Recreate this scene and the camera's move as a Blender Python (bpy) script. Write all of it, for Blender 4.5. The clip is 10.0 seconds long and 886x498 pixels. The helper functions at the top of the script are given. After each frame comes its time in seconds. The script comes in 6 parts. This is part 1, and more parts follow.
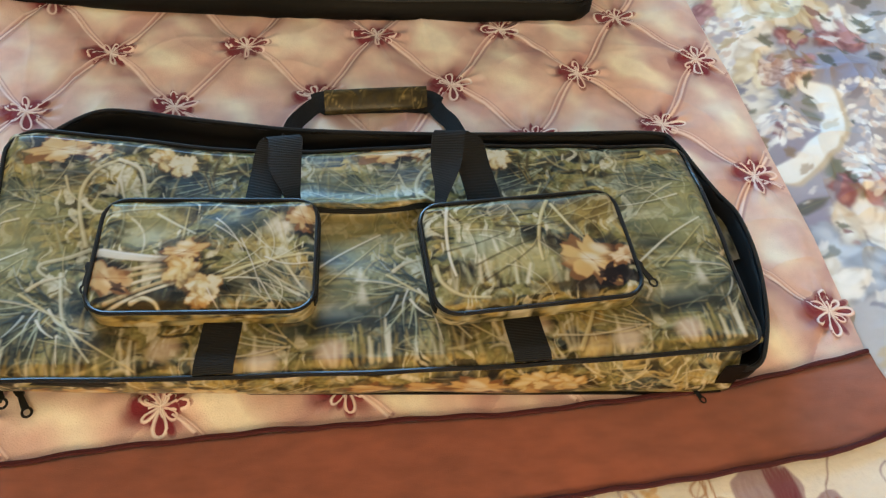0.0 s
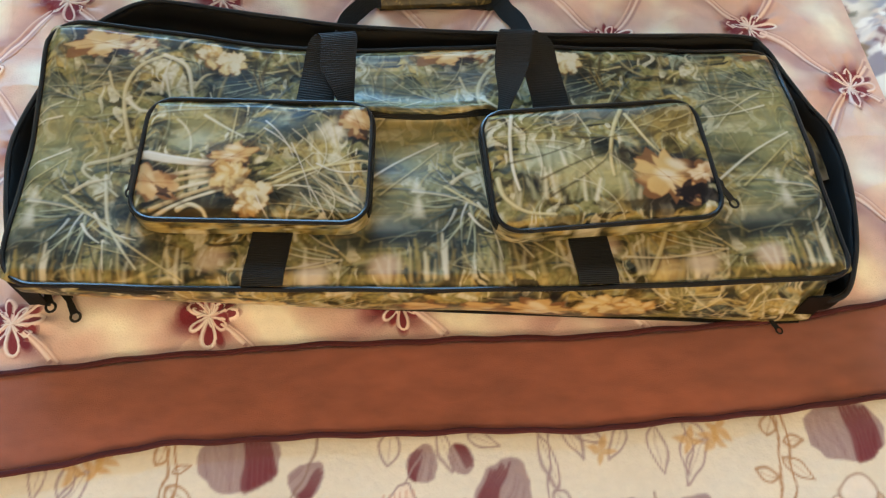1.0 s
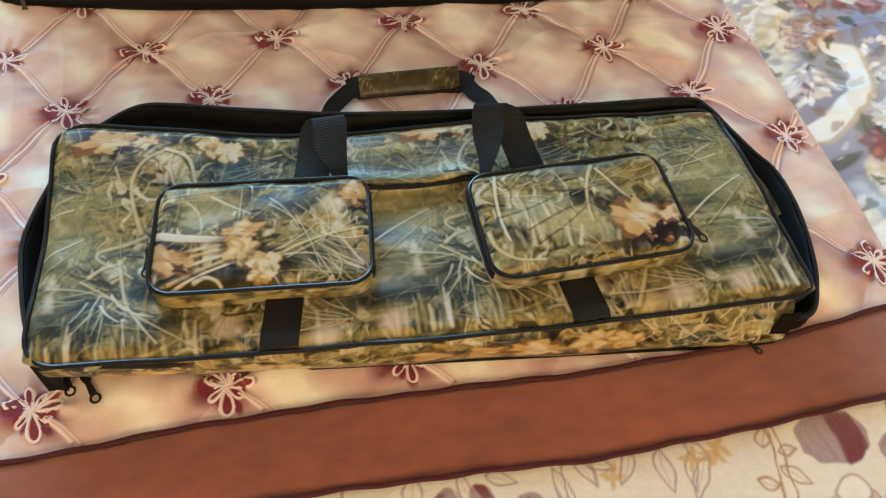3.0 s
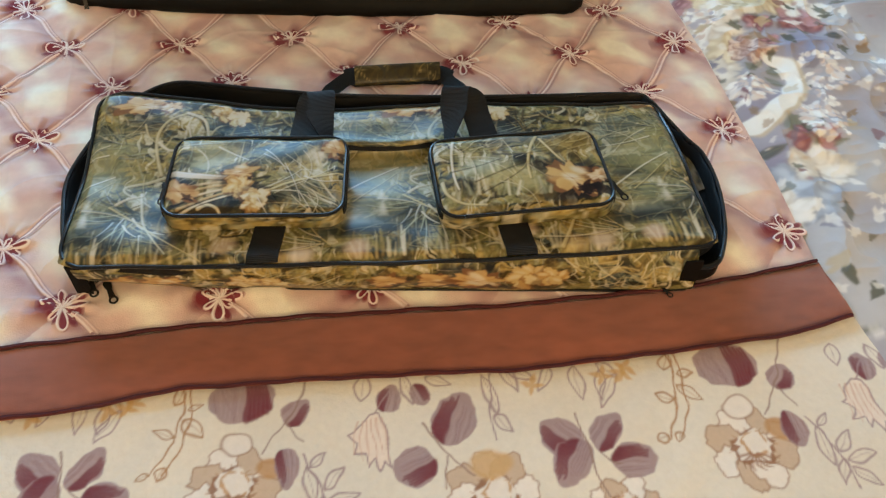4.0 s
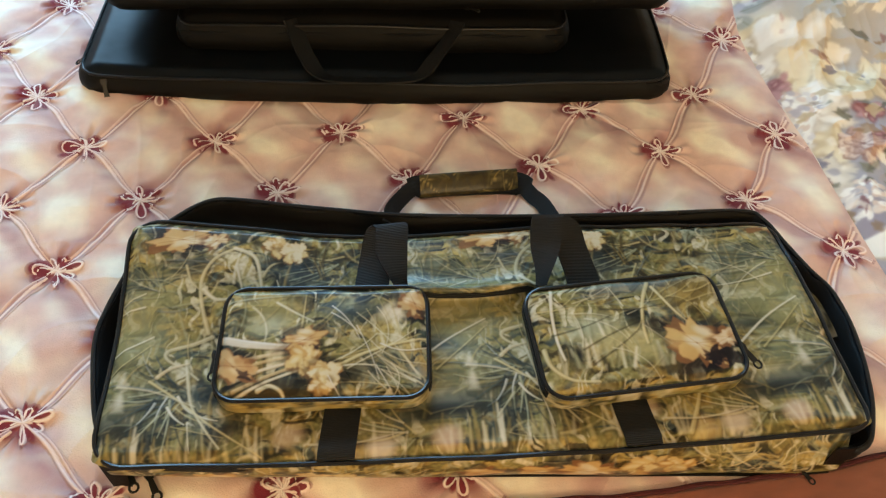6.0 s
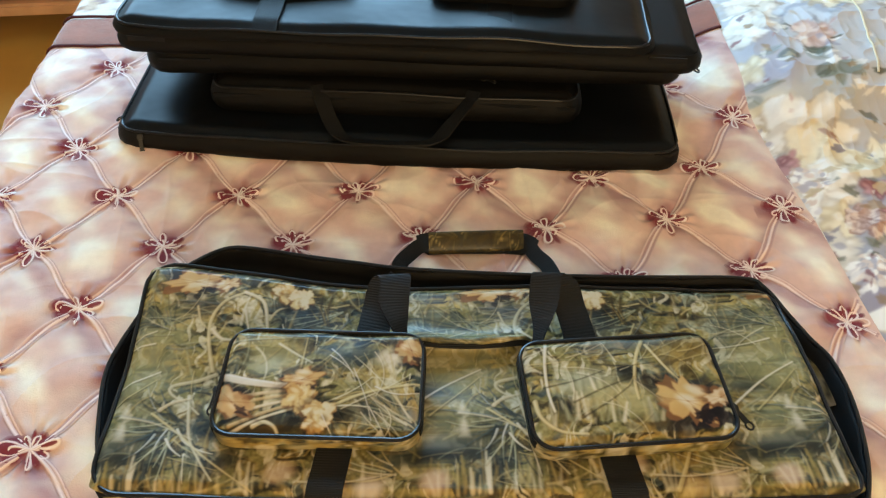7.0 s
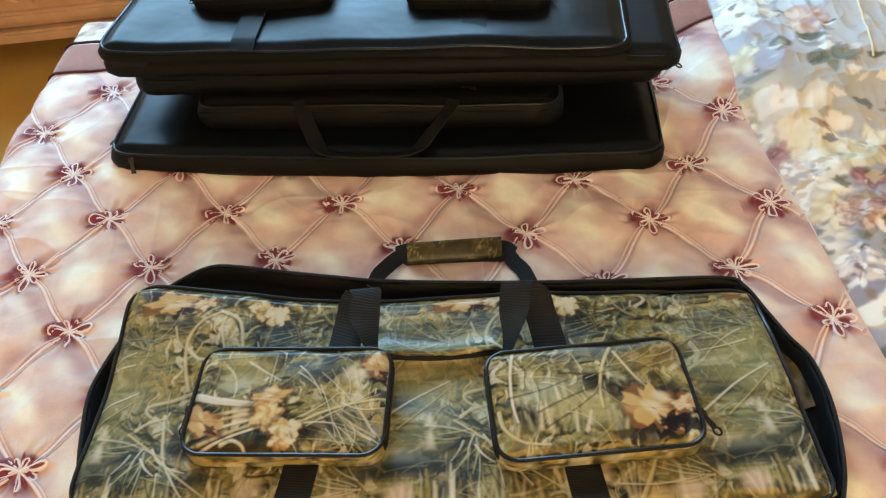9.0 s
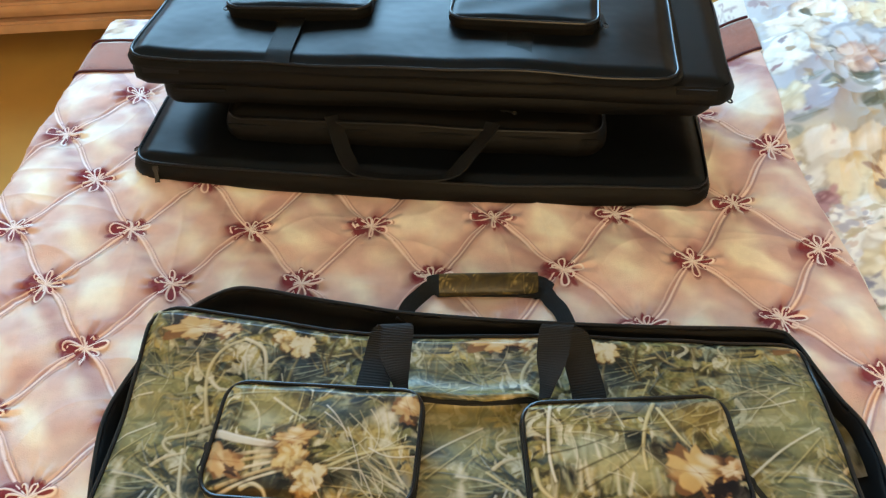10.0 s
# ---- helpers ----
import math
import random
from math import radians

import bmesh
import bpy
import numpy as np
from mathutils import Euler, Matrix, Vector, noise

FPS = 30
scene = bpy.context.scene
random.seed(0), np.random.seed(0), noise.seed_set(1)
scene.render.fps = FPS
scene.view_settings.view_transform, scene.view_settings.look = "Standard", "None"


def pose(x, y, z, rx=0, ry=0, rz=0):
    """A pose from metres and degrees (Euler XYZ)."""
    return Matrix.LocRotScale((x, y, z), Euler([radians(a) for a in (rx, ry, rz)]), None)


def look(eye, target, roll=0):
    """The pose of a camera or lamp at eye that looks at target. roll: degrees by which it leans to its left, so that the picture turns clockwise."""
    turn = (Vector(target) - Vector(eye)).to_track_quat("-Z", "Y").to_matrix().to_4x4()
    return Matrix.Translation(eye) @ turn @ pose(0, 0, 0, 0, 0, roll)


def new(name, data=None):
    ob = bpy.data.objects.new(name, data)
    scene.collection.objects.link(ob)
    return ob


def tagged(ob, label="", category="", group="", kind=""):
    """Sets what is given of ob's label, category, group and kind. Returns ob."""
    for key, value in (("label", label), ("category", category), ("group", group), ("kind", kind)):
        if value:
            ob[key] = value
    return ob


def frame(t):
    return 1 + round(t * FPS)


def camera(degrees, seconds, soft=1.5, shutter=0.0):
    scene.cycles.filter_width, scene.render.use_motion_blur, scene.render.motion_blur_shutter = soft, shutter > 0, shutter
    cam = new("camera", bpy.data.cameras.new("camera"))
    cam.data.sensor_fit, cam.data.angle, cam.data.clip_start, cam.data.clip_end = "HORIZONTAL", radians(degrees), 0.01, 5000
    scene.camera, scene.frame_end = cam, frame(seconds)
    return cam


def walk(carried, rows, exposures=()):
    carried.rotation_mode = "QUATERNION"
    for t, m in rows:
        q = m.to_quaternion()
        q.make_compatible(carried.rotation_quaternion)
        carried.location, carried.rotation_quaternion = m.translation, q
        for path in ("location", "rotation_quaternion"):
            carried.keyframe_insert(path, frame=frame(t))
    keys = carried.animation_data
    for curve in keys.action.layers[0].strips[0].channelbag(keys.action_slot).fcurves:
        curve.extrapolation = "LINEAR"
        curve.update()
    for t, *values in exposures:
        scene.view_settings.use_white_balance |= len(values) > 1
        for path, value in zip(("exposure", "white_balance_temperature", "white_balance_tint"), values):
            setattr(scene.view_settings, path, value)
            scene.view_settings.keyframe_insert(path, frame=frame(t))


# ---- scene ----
cam = camera(58.8, 10.0, soft=1.3)
PATH = [
    (0, (-0.036, -0.686, 1.31), (0.207, 0.432, -0.331), 7.2),
    (0.5, (-0.053, -0.681, 1.308), (0.102, 0.412, -0.36), 5.2),
    (1, (-0.043, -0.648, 1.268), (0.069, 0.271, -0.505), 4.4),
    (1.5, (-0.084, -0.587, 1.227), (0.004, 0.114, -0.644), 9.3),
    (2, (-0.112, -0.574, 1.256), (-0.039, 0.221, -0.578), 7.7),
    (2.5, (-0.089, -0.642, 1.308), (0.029, 0.41, -0.389), 1.5),
    (3, (-0.102, -0.723, 1.288), (0.149, 0.417, -0.335), 4.1),
    (3.2, (-0.096, -0.77, 1.297), (0.212, 0.426, -0.276), 5.9),
    (4.3, (-0.01, -0.974, 1.353), (0.057, 0.298, -0.189), 0.5),
    (4.5, (-0.019, -0.955, 1.343), (0.009, 0.294, -0.219), -0.2),
    (5, (-0.044, -0.859, 1.353), (-0.046, 0.36, -0.233), -0.6),
    (5.5, (-0.094, -0.738, 1.361), (-0.007, 0.473, -0.229), 0.7),
    (6, (-0.117, -0.662, 1.359), (0.04, 0.562, -0.215), 2.5),
    (6.2, (-0.104, -0.66, 1.365), (0.03, 0.598, -0.184), 2.8),
    (7.3, (-0.07, -0.728, 1.356), (-0.017, 0.674, -0.07), 0.8),
    (7.5, (-0.064, -0.722, 1.34), (-0.015, 0.61, -0.151), 0.6),
    (8, (-0.02, -0.71, 1.339), (0.006, 0.551, -0.213), 1.8),
    (8.5, (0.041, -0.723, 1.379), (0.009, 0.64, -0.085), -2.4),
    (9, (0.028, -0.705, 1.38), (-0.023, 0.674, -0.068), -4.5),
    (9.5, (-0.027, -0.66, 1.368), (-0.112, 0.699, -0.098), -2.3),
    (10, (-0.012, -0.637, 1.379), (-0.08, 0.74, -0.07), -2.0),
]
walk(cam, [(t, look(eye, target, roll)) for t, eye, target, roll in PATH],
     exposures=[(0.0, 0.08, 6000, 10), (2.0, 0.18, 6050, 10), (3.2, 0.06, 6150, 10), (4.3, -0.14, 6200, 10), (5.5, 0.02, 6450, 10), (8.0, 0.08, 6550, 10), (10.0, 0.12, 6500, 10)])

# ---------- world and light ----------
world = bpy.data.worlds.new("sky")
scene.world = world
world.use_nodes = True
wn = world.node_tree
sky = wn.nodes.new("ShaderNodeTexSky")
sky.sky_type, sky.sun_disc = "NISHITA", False
sky.sun_elevation, sky.sun_rotation = radians(35), radians(160)
wn.links.new(sky.outputs[0], wn.nodes["Background"].inputs[0])
wn.nodes["Background"].inputs[1].default_value = 0.1


def area_lamp(name, m, sx, sy, watts, col):
    d = bpy.data.lights.new(name, "AREA")
    d.shape, d.size, d.size_y, d.energy, d.color = "RECTANGLE", sx, sy, watts, col
    ob = new(name, d)
    ob.matrix_world = m
    return tagged(ob, kind="structure")


WIN_N = 94.0    # daylight through the window beyond the bed
FILL_S = 70.0    # warm fill behind the camera, added to brighten the shaded covers
area_lamp("window_light_north", look((-0.62, 2.22, 1.58), (-0.3, 0.0, 0.55)), 2.0, 1.0, WIN_N, (0.36, 0.69, 1.0))
area_lamp("warm_fill_south", look((0.3, -3.6, 2.2), (0.0, 0.0, 0.6)), 1.7, 1.3, FILL_S, (1.0, 0.69, 0.31))
scene.view_settings.exposure = 0.0

BED = 0.5


# ---------- small tools ----------
def lin(r, g, b):
    """Linear colour from everyday 0-255 values."""
    return tuple(((c / 255) / 12.92 if c <= 10 else ((c / 255 + 0.055) / 1.055) ** 2.4) for c in (r, g, b))


def smooth(v):
    v = np.clip(v, 0, 1)
    return v * v * (3 - 2 * v)


def thing(name, label, category, group="", kind="", at=None):
    ob = new(name)
    if at is not None:
        ob.matrix_world = at
    ob.empty_display_size = 0.05
    return tagged(ob, label, category, group, kind)


def link_mesh(name, me, mat, parent, label="", shade=True):
    me.materials.append(mat)
    if shade:
        me.polygons.foreach_set("use_smooth", np.ones(len(me.polygons), dtype=bool))
    if shade and len(me.polygons) < 6000:
        me.set_sharp_from_angle(angle=radians(42))
    ob = new(name, me)
    if parent is not None:
        ob.parent = parent
    if label:
        ob["label"] = label
    return ob


def part(name, bm, mat, parent, label="", shade=True):
    me = bpy.data.meshes.new(name)
    bm.normal_update()
    bm.to_mesh(me)
    bm.free()
    return link_mesh(name, me, mat, parent, label, shade)


def raw(name, verts, faces, mat, parent, label="", col=None, shade=True):
    me = bpy.data.meshes.new(name)
    me.from_pydata([tuple(v) for v in verts], [], faces)
    if col is not None:
        paint(me, np.asarray(col))
    me.update()
    return link_mesh(name, me, mat, parent, label, shade)


def paint(me, col):
    at = me.color_attributes.new("print", "FLOAT_COLOR", "POINT")
    c = np.ones((len(me.vertices), 4), dtype=np.float32)
    c[:, :3] = col.reshape(-1, 3)
    at.data.foreach_set("color", c.ravel())


def sheet(name, X, Y, Z, mat, parent, label="", col=None, flip=False):
    """A grid of quads from arrays of places, with a printed colour at each place."""
    r, c = X.shape
    me = bpy.data.meshes.new(name)
    v = np.stack([X, Y, Z], -1).reshape(-1, 3).astype(np.float32)
    i = np.arange(r * c).reshape(r, c)
    q = np.stack([i[:-1, :-1], i[:-1, 1:], i[1:, 1:], i[1:, :-1]], -1).reshape(-1, 4)
    if flip:
        q = q[:, ::-1]
    me.vertices.add(len(v))
    me.vertices.foreach_set("co", v.ravel())
    me.loops.add(q.size)
    me.loops.foreach_set("vertex_index", q.ravel().astype(np.int32))
    me.polygons.add(len(q))
    me.polygons.foreach_set("loop_start", np.arange(0, q.size, 4, dtype=np.int32))
    me.update(calc_edges=True)
    if col is not None:
        paint(me, col)
    return link_mesh(name, me, mat, parent, label)


def tube(pts, r, seg=8, closed=False, squash=1.0):
    """Verts and faces of a round cord along the points."""
    P = [Vector(p) for p in pts]
    n = len(P)
    vs, fs = [], []
    for k, p in enumerate(P):
        a = P[(k - 1) % n] if (closed or k) else p
        b = P[(k + 1) % n] if (closed or k < n - 1) else p
        d = (b - a).normalized()
        side = d.cross(Vector((0, 0, 1)))
        side = side.normalized() if side.length > 1e-4 else Vector((1, 0, 0))
        up = side.cross(d)
        for j in range(seg):
            w = 2 * math.pi * j / seg
            vs.append(p + side * (r * math.cos(w)) + up * (r * squash * math.sin(w)))
    for k in range(n if closed else n - 1):
        for j in range(seg):
            a, b = k * seg, ((k + 1) % n) * seg
            fs.append((a + j, a + (j + 1) % seg, b + (j + 1) % seg, b + j))
    if not closed:
        fs.append(tuple(range(seg))[::-1])
        fs.append(tuple((n - 1) * seg + j for j in range(seg)))
    return vs, fs


def ribbon(pts, sides, thick):
    """Verts and faces of a webbing strip: centre line, half-width vectors, thickness."""
    P, S = [Vector(p) for p in pts], [Vector(s) for s in sides]
    n, vs, fs = len(P), [], []
    for k in range(n):
        d = (P[min(k + 1, n - 1)] - P[max(k - 1, 0)]).normalized()
        up = S[k].cross(d)
        up = up.normalized() * thick / 2 if up.length > 1e-6 else Vector((0, 0, thick / 2))
        vs += [P[k] - S[k] - up, P[k] + S[k] - up, P[k] + S[k] + up, P[k] - S[k] + up]
    for k in range(n - 1):
        a, b = 4 * k, 4 * k + 4
        for j in range(4):
            fs.append((a + j, a + (j + 1) % 4, b + (j + 1) % 4, b + j))
    fs += [(3, 2, 1, 0), tuple(4 * (n - 1) + j for j in range(4))]
    return vs, fs


def curve_through(pts, per=8, closed=False):
    """A smooth line through control points."""
    P = [np.array(p, float) for p in pts]
    n, out = len(P), []
    for k in range(n if closed else n - 1):
        p0 = P[(k - 1) % n] if (closed or k) else P[0]
        p1, p2 = P[k], P[(k + 1) % n]
        p3 = P[(k + 2) % n] if (closed or k < n - 2) else P[-1]
        for j in range(per):
            t = j / per
            out.append(0.5 * (2 * p1 + (p2 - p0) * t + (2 * p0 - 5 * p1 + 4 * p2 - p3) * t * t + (3 * p1 - p0 - 3 * p2 + p3) * t ** 3))
    if not closed:
        out.append(P[-1])
    return np.array(out)


def soft_noise(ny, nx, cy, cx, rng):
    """Smooth random field 0..1 with cells of cy by cx."""
    gy, gx = int(ny / cy) + 3, int(nx / cx) + 3
    g = rng.random((gy, gx))
    yy, xx = np.arange(ny) / cy, np.arange(nx) / cx
    iy, ix = yy.astype(int), xx.astype(int)
    fy, fx = smooth(yy - iy)[:, None], smooth(xx - ix)[None, :]
    a, b = g[iy][:, ix], g[iy][:, ix + 1]
    c, d = g[iy + 1][:, ix], g[iy + 1][:, ix + 1]
    return (a * (1 - fx) + b * fx) * (1 - fy) + (c * (1 - fx) + d * fx) * fy


class Canvas:
    """A printed cloth: colour on a fine raster in metres."""

    def __init__(self, x0, y0, x1, y1, res, wrap=False):
        self.x0, self.y0, self.res, self.wrap = x0, y0, res, wrap
        self.nx, self.ny = int(round((x1 - x0) / res)), int(round((y1 - y0) / res))
        self.a = np.zeros((self.ny, self.nx, 3))

    def area(self, xa, ya, xb, yb):
        i0, i1 = int((xa - self.x0) / self.res) - 1, int((xb - self.x0) / self.res) + 2
        j0, j1 = int((ya - self.y0) / self.res) - 1, int((yb - self.y0) / self.res) + 2
        j0, j1 = max(j0, 0), min(j1, self.ny)
        if not self.wrap:
            i0, i1 = max(i0, 0), min(i1, self.nx)
        if i1 <= i0 or j1 <= j0:
            return None
        ii, jj = np.arange(i0, i1), np.arange(j0, j1)
        X, Y = np.meshgrid(self.x0 + (ii + 0.5) * self.res, self.y0 + (jj + 0.5) * self.res)
        return ii % self.nx, jj, X, Y

    def lay(self, ii, jj, alpha, col):
        sub = self.a[jj[0]:jj[-1] + 1][:, ii]
        sub += (np.asarray(col) - sub) * alpha[..., None]
        self.a[jj[0]:jj[-1] + 1, ii] = sub

    def stroke(self, pts, w0, w1, col, alpha=1.0, soft=0.0006):
        P = np.asarray(pts, float)
        pad = max(w0, w1) + soft
        g = self.area(P[:, 0].min() - pad, P[:, 1].min() - pad, P[:, 0].max() + pad, P[:, 1].max() + pad)
        if g is None:
            return
        ii, jj, X, Y = g
        best = np.full(X.shape, -1e9)
        n = len(P) - 1
        for k in range(n):
            a, d = P[k], P[k + 1] - P[k]
            t = np.clip(((X - a[0]) * d[0] + (Y - a[1]) * d[1]) / (d @ d + 1e-12), 0, 1)
            w = w0 + (w1 - w0) * (k + t) / n
            best = np.maximum(best, w - np.hypot(X - a[0] - d[0] * t, Y - a[1] - d[1] * t))
        self.lay(ii, jj, alpha * smooth(best / (2 * soft) + 0.5), col)

    def fill(self, pts, col, alpha=1.0, soft=0.0008):
        P = np.asarray(pts, float)
        g = self.area(P[:, 0].min() - soft, P[:, 1].min() - soft, P[:, 0].max() + soft, P[:, 1].max() + soft)
        if g is None:
            return
        ii, jj, X, Y = g
        dist, inside = np.full(X.shape, 1e9), np.zeros(X.shape, bool)
        for k in range(len(P)):
            a, b = P[k], P[(k + 1) % len(P)]
            d = b - a
            t = np.clip(((X - a[0]) * d[0] + (Y - a[1]) * d[1]) / (d @ d + 1e-12), 0, 1)
            dist = np.minimum(dist, np.hypot(X - a[0] - d[0] * t, Y - a[1] - d[1] * t))
            cross = (a[1] > Y) != (b[1] > Y)
            inside ^= cross & (X < a[0] + d[0] * (Y - a[1]) / (d[1] if abs(d[1]) > 1e-12 else 1e-12))
        self.lay(ii, jj, alpha * smooth(np.where(inside, dist, -dist) / (2 * soft) + 0.5), col)

    def blob(self, cx, cy, rx, ry, turn, col, alpha=1.0, soft=0.3):
        r = max(rx, ry) * (1 + soft)
        g = self.area(cx - r, cy - r, cx + r, cy + r)
        if g is None:
            return
        ii, jj, X, Y = g
        c, s = math.cos(turn), math.sin(turn)
        d = np.hypot(((X - cx) * c + (Y - cy) * s) / rx, ((Y - cy) * c - (X - cx) * s) / ry)
        self.lay(ii, jj, alpha * smooth((1 - d) / (2 * soft) + 0.5), col)

    def at(self, X, Y):
        u, v = (X - self.x0) / self.res - 0.5, np.clip((Y - self.y0) / self.res - 0.5, 0, self.ny - 1.001)
        if self.wrap:
            u = np.mod(u, self.nx)
        else:
            u = np.clip(u, 0, self.nx - 1.001)
        i, j = np.floor(u).astype(int), v.astype(int)
        fu, fv = (u - i)[..., None], (v - j)[..., None]
        i, i2, j2 = i % self.nx, (i + 1) % self.nx, np.minimum(j + 1, self.ny - 1)
        return (self.a[j, i] * (1 - fu) + self.a[j, i2] * fu) * (1 - fv) + (self.a[j2, i] * (1 - fu) + self.a[j2, i2] * fu) * fv


def lens_shape(x, y, long, wide, turn, n=9, bend=0.0):
    """Outline of a pointed leaf that grows from (x, y)."""
    out = []
    for side in (1, -1):
        for k in range(n):
            t = k / n if side > 0 else 1 - k / n
            h = wide * math.sin(math.pi * t ** 0.8) * side
            out.append((t * long, h + bend * math.sin(math.pi * t)))
    c, s = math.cos(turn), math.sin(turn)
    return [(x + c * u - s * v, y + s * u + c * v) for u, v in out]


def ragged(rng, x, y, rx, ry, turn, n=34, rough=0.28):
    """A torn, leaf-like outline."""
    out = []
    p1, p2, p3 = rng.uniform(0, 6.28), rng.uniform(0, 6.28), rng.uniform(0, 6.28)
    lobes = rng.choice((3, 4, 5))
    for k in range(n):
        a = 2 * math.pi * k / n
        q = 1 + rough * (0.75 * math.sin(lobes * a + p1) + 0.45 * math.sin((2 * lobes + 1) * a + p2) + 0.3 * math.sin(13 * a + p3)) + rng.uniform(-0.05, 0.05)
        u, v = rx * q * math.cos(a), ry * q * math.sin(a)
        out.append((x + u * math.cos(turn) - v * math.sin(turn), y + u * math.sin(turn) + v * math.cos(turn)))
    return out


# ---------- materials ----------
def material(name, base=(0.5, 0.5, 0.5), rough=0.6, printed=False, vary=0.15, scale=40.0, bump=0.1, bump_scale=400.0, metal=0.0, sheen=0.0, weave=0.0, wide=3.0, coat=0.0, spec=0.5, stretch=1.0, spread=0.4, relief=0.002):
    m = bpy.data.materials.new(name)
    m.use_nodes = True
    t = m.node_tree
    N, L = t.nodes, t.links
    b = N["Principled BSDF"]
    b.inputs["Roughness"].default_value, b.inputs["Metallic"].default_value = rough, metal
    b.inputs["Sheen Weight"].default_value = sheen
    b.inputs["Specular IOR Level"].default_value = spec
    b.inputs["Coat Weight"].default_value = coat
    b.inputs["Coat Roughness"].default_value = 0.25
    co = N.new("ShaderNodeTexCoord")
    small, large = N.new("ShaderNodeTexNoise"), N.new("ShaderNodeTexNoise")
    small.inputs["Scale"].default_value, small.inputs["Detail"].default_value = scale, 4
    large.inputs["Scale"].default_value, large.inputs["Detail"].default_value = wide, 2
    mp = N.new("ShaderNodeMapping")
    mp.inputs["Scale"].default_value = (stretch, 1, 1)
    L.new(co.outputs["Object"], mp.inputs["Vector"])
    for n in (small, large):
        L.new(mp.outputs[0], n.inputs["Vector"])
    add = N.new("ShaderNodeMath")
    add.operation = "ADD"
    L.new(small.outputs["Fac"], add.inputs[0])
    L.new(large.outputs["Fac"], add.inputs[1])
    rng = N.new("ShaderNodeMapRange")
    rng.inputs["From Min"].default_value, rng.inputs["From Max"].default_value = 1 - spread, 1 + spread
    rng.inputs["To Min"].default_value, rng.inputs["To Max"].default_value = 1 - vary, 1 + vary
    L.new(add.outputs[0], rng.inputs["Value"])
    mul = N.new("ShaderNodeVectorMath")
    mul.operation = "SCALE"
    if printed:
        at = N.new("ShaderNodeVertexColor")
        at.layer_name = "print"
        L.new(at.outputs["Color"], mul.inputs[0])
    else:
        mul.inputs[0].default_value = base
    L.new(rng.outputs[0], mul.inputs["Scale"])
    L.new(mul.outputs[0], b.inputs["Base Color"])
    rr = N.new("ShaderNodeMapRange")
    rr.inputs["To Min"].default_value, rr.inputs["To Max"].default_value = max(rough - 0.1, 0.03), min(rough + 0.1, 1)
    L.new(large.outputs["Fac"], rr.inputs["Value"])
    L.new(rr.outputs[0], b.inputs["Roughness"])
    fine = N.new("ShaderNodeTexNoise")
    fine.inputs["Scale"].default_value, fine.inputs["Detail"].default_value = bump_scale, 3
    L.new(co.outputs["Object"], fine.inputs["Vector"])
    bp = N.new("ShaderNodeBump")
    bp.inputs["Strength"].default_value, bp.inputs["Distance"].default_value = bump, relief
    L.new(fine.outputs["Fac"], bp.inputs["Height"])
    last = bp
    if weave:
        wv = N.new("ShaderNodeTexWave")
        wv.inputs["Scale"].default_value, wv.bands_direction = weave, "Y"
        if weave < 100:
            wv.inputs["Distortion"].default_value, wv.inputs["Detail Scale"].default_value = 5.0, 0.6
        L.new(co.outputs["Object"], wv.inputs["Vector"])
        b2 = N.new("ShaderNodeBump")
        b2.inputs["Strength"].default_value, b2.inputs["Distance"].default_value = 0.55, 0.0008
        L.new(wv.outputs["Fac"], b2.inputs["Height"])
        L.new(bp.outputs[0], b2.inputs["Normal"])
        last = b2
    L.new(last.outputs[0], b.inputs["Normal"])
    return m


M_camo = material("printed camouflage vinyl", rough=0.30, printed=True, vary=0.12, scale=60, bump=0.42, bump_scale=34, spec=0.20, wide=6)
M_plush = material("printed plush", rough=0.9, printed=True, vary=0.07, scale=90, bump=0.45, bump_scale=520, sheen=0.22, wide=5)
M_cream = material("printed cream plush", rough=0.9, printed=True, vary=0.06, scale=120, bump=0.75, bump_scale=130, sheen=0.3, wide=4)
M_satin = material("printed satin cotton", rough=0.55, spec=0.25, printed=True, vary=0.06, scale=50, bump=0.12, bump_scale=160, sheen=0.1, wide=5)
M_hem = material("brown plush hem", lin(146, 80, 58), rough=0.85, stretch=0.45, spread=0.26, vary=0.22, scale=60, bump=0.4, bump_scale=1100, sheen=0.6, wide=7)
M_cord = material("dark red hem cord", lin(70, 14, 20), rough=0.8, vary=0.15, bump=0.4)
# nylon base tinted brown for the warm light on bag sides
M_nylon = material("black coated nylon", (0.0042, 0.0038, 0.0033), rough=0.55, spec=0.15, vary=0.25, scale=30, bump=0.18, bump_scale=900, wide=4)
# sky sheen on the bag tops is put into this bluish base
M_vinyl = material("black bag vinyl", (0.0032, 0.0040, 0.0050), rough=0.38, spec=0.14, vary=0.35, scale=10, bump=0.7, relief=0.006, bump_scale=7, wide=5)
M_web = material("black webbing", (0.006, 0.006, 0.006), rough=0.62, spec=0.25, vary=0.2, bump=0.25, bump_scale=600, weave=160.0)
M_pipe = material("black piping", (0.006, 0.006, 0.007), rough=0.3, vary=0.1, bump=0.05, spec=0.35)
M_zip = material("black zipper tape", (0.005, 0.005, 0.005), rough=0.6, spec=0.25, vary=0.2, bump=0.3, bump_scale=500, weave=180.0)
M_metal = material("dark zip metal", (0.014, 0.014, 0.014), rough=0.4, metal=0.3, vary=0.2, bump=0.05)
M_teeth = material("zip teeth", (0.05, 0.05, 0.05), rough=0.35, metal=0.6, vary=0.2, bump=0.02)
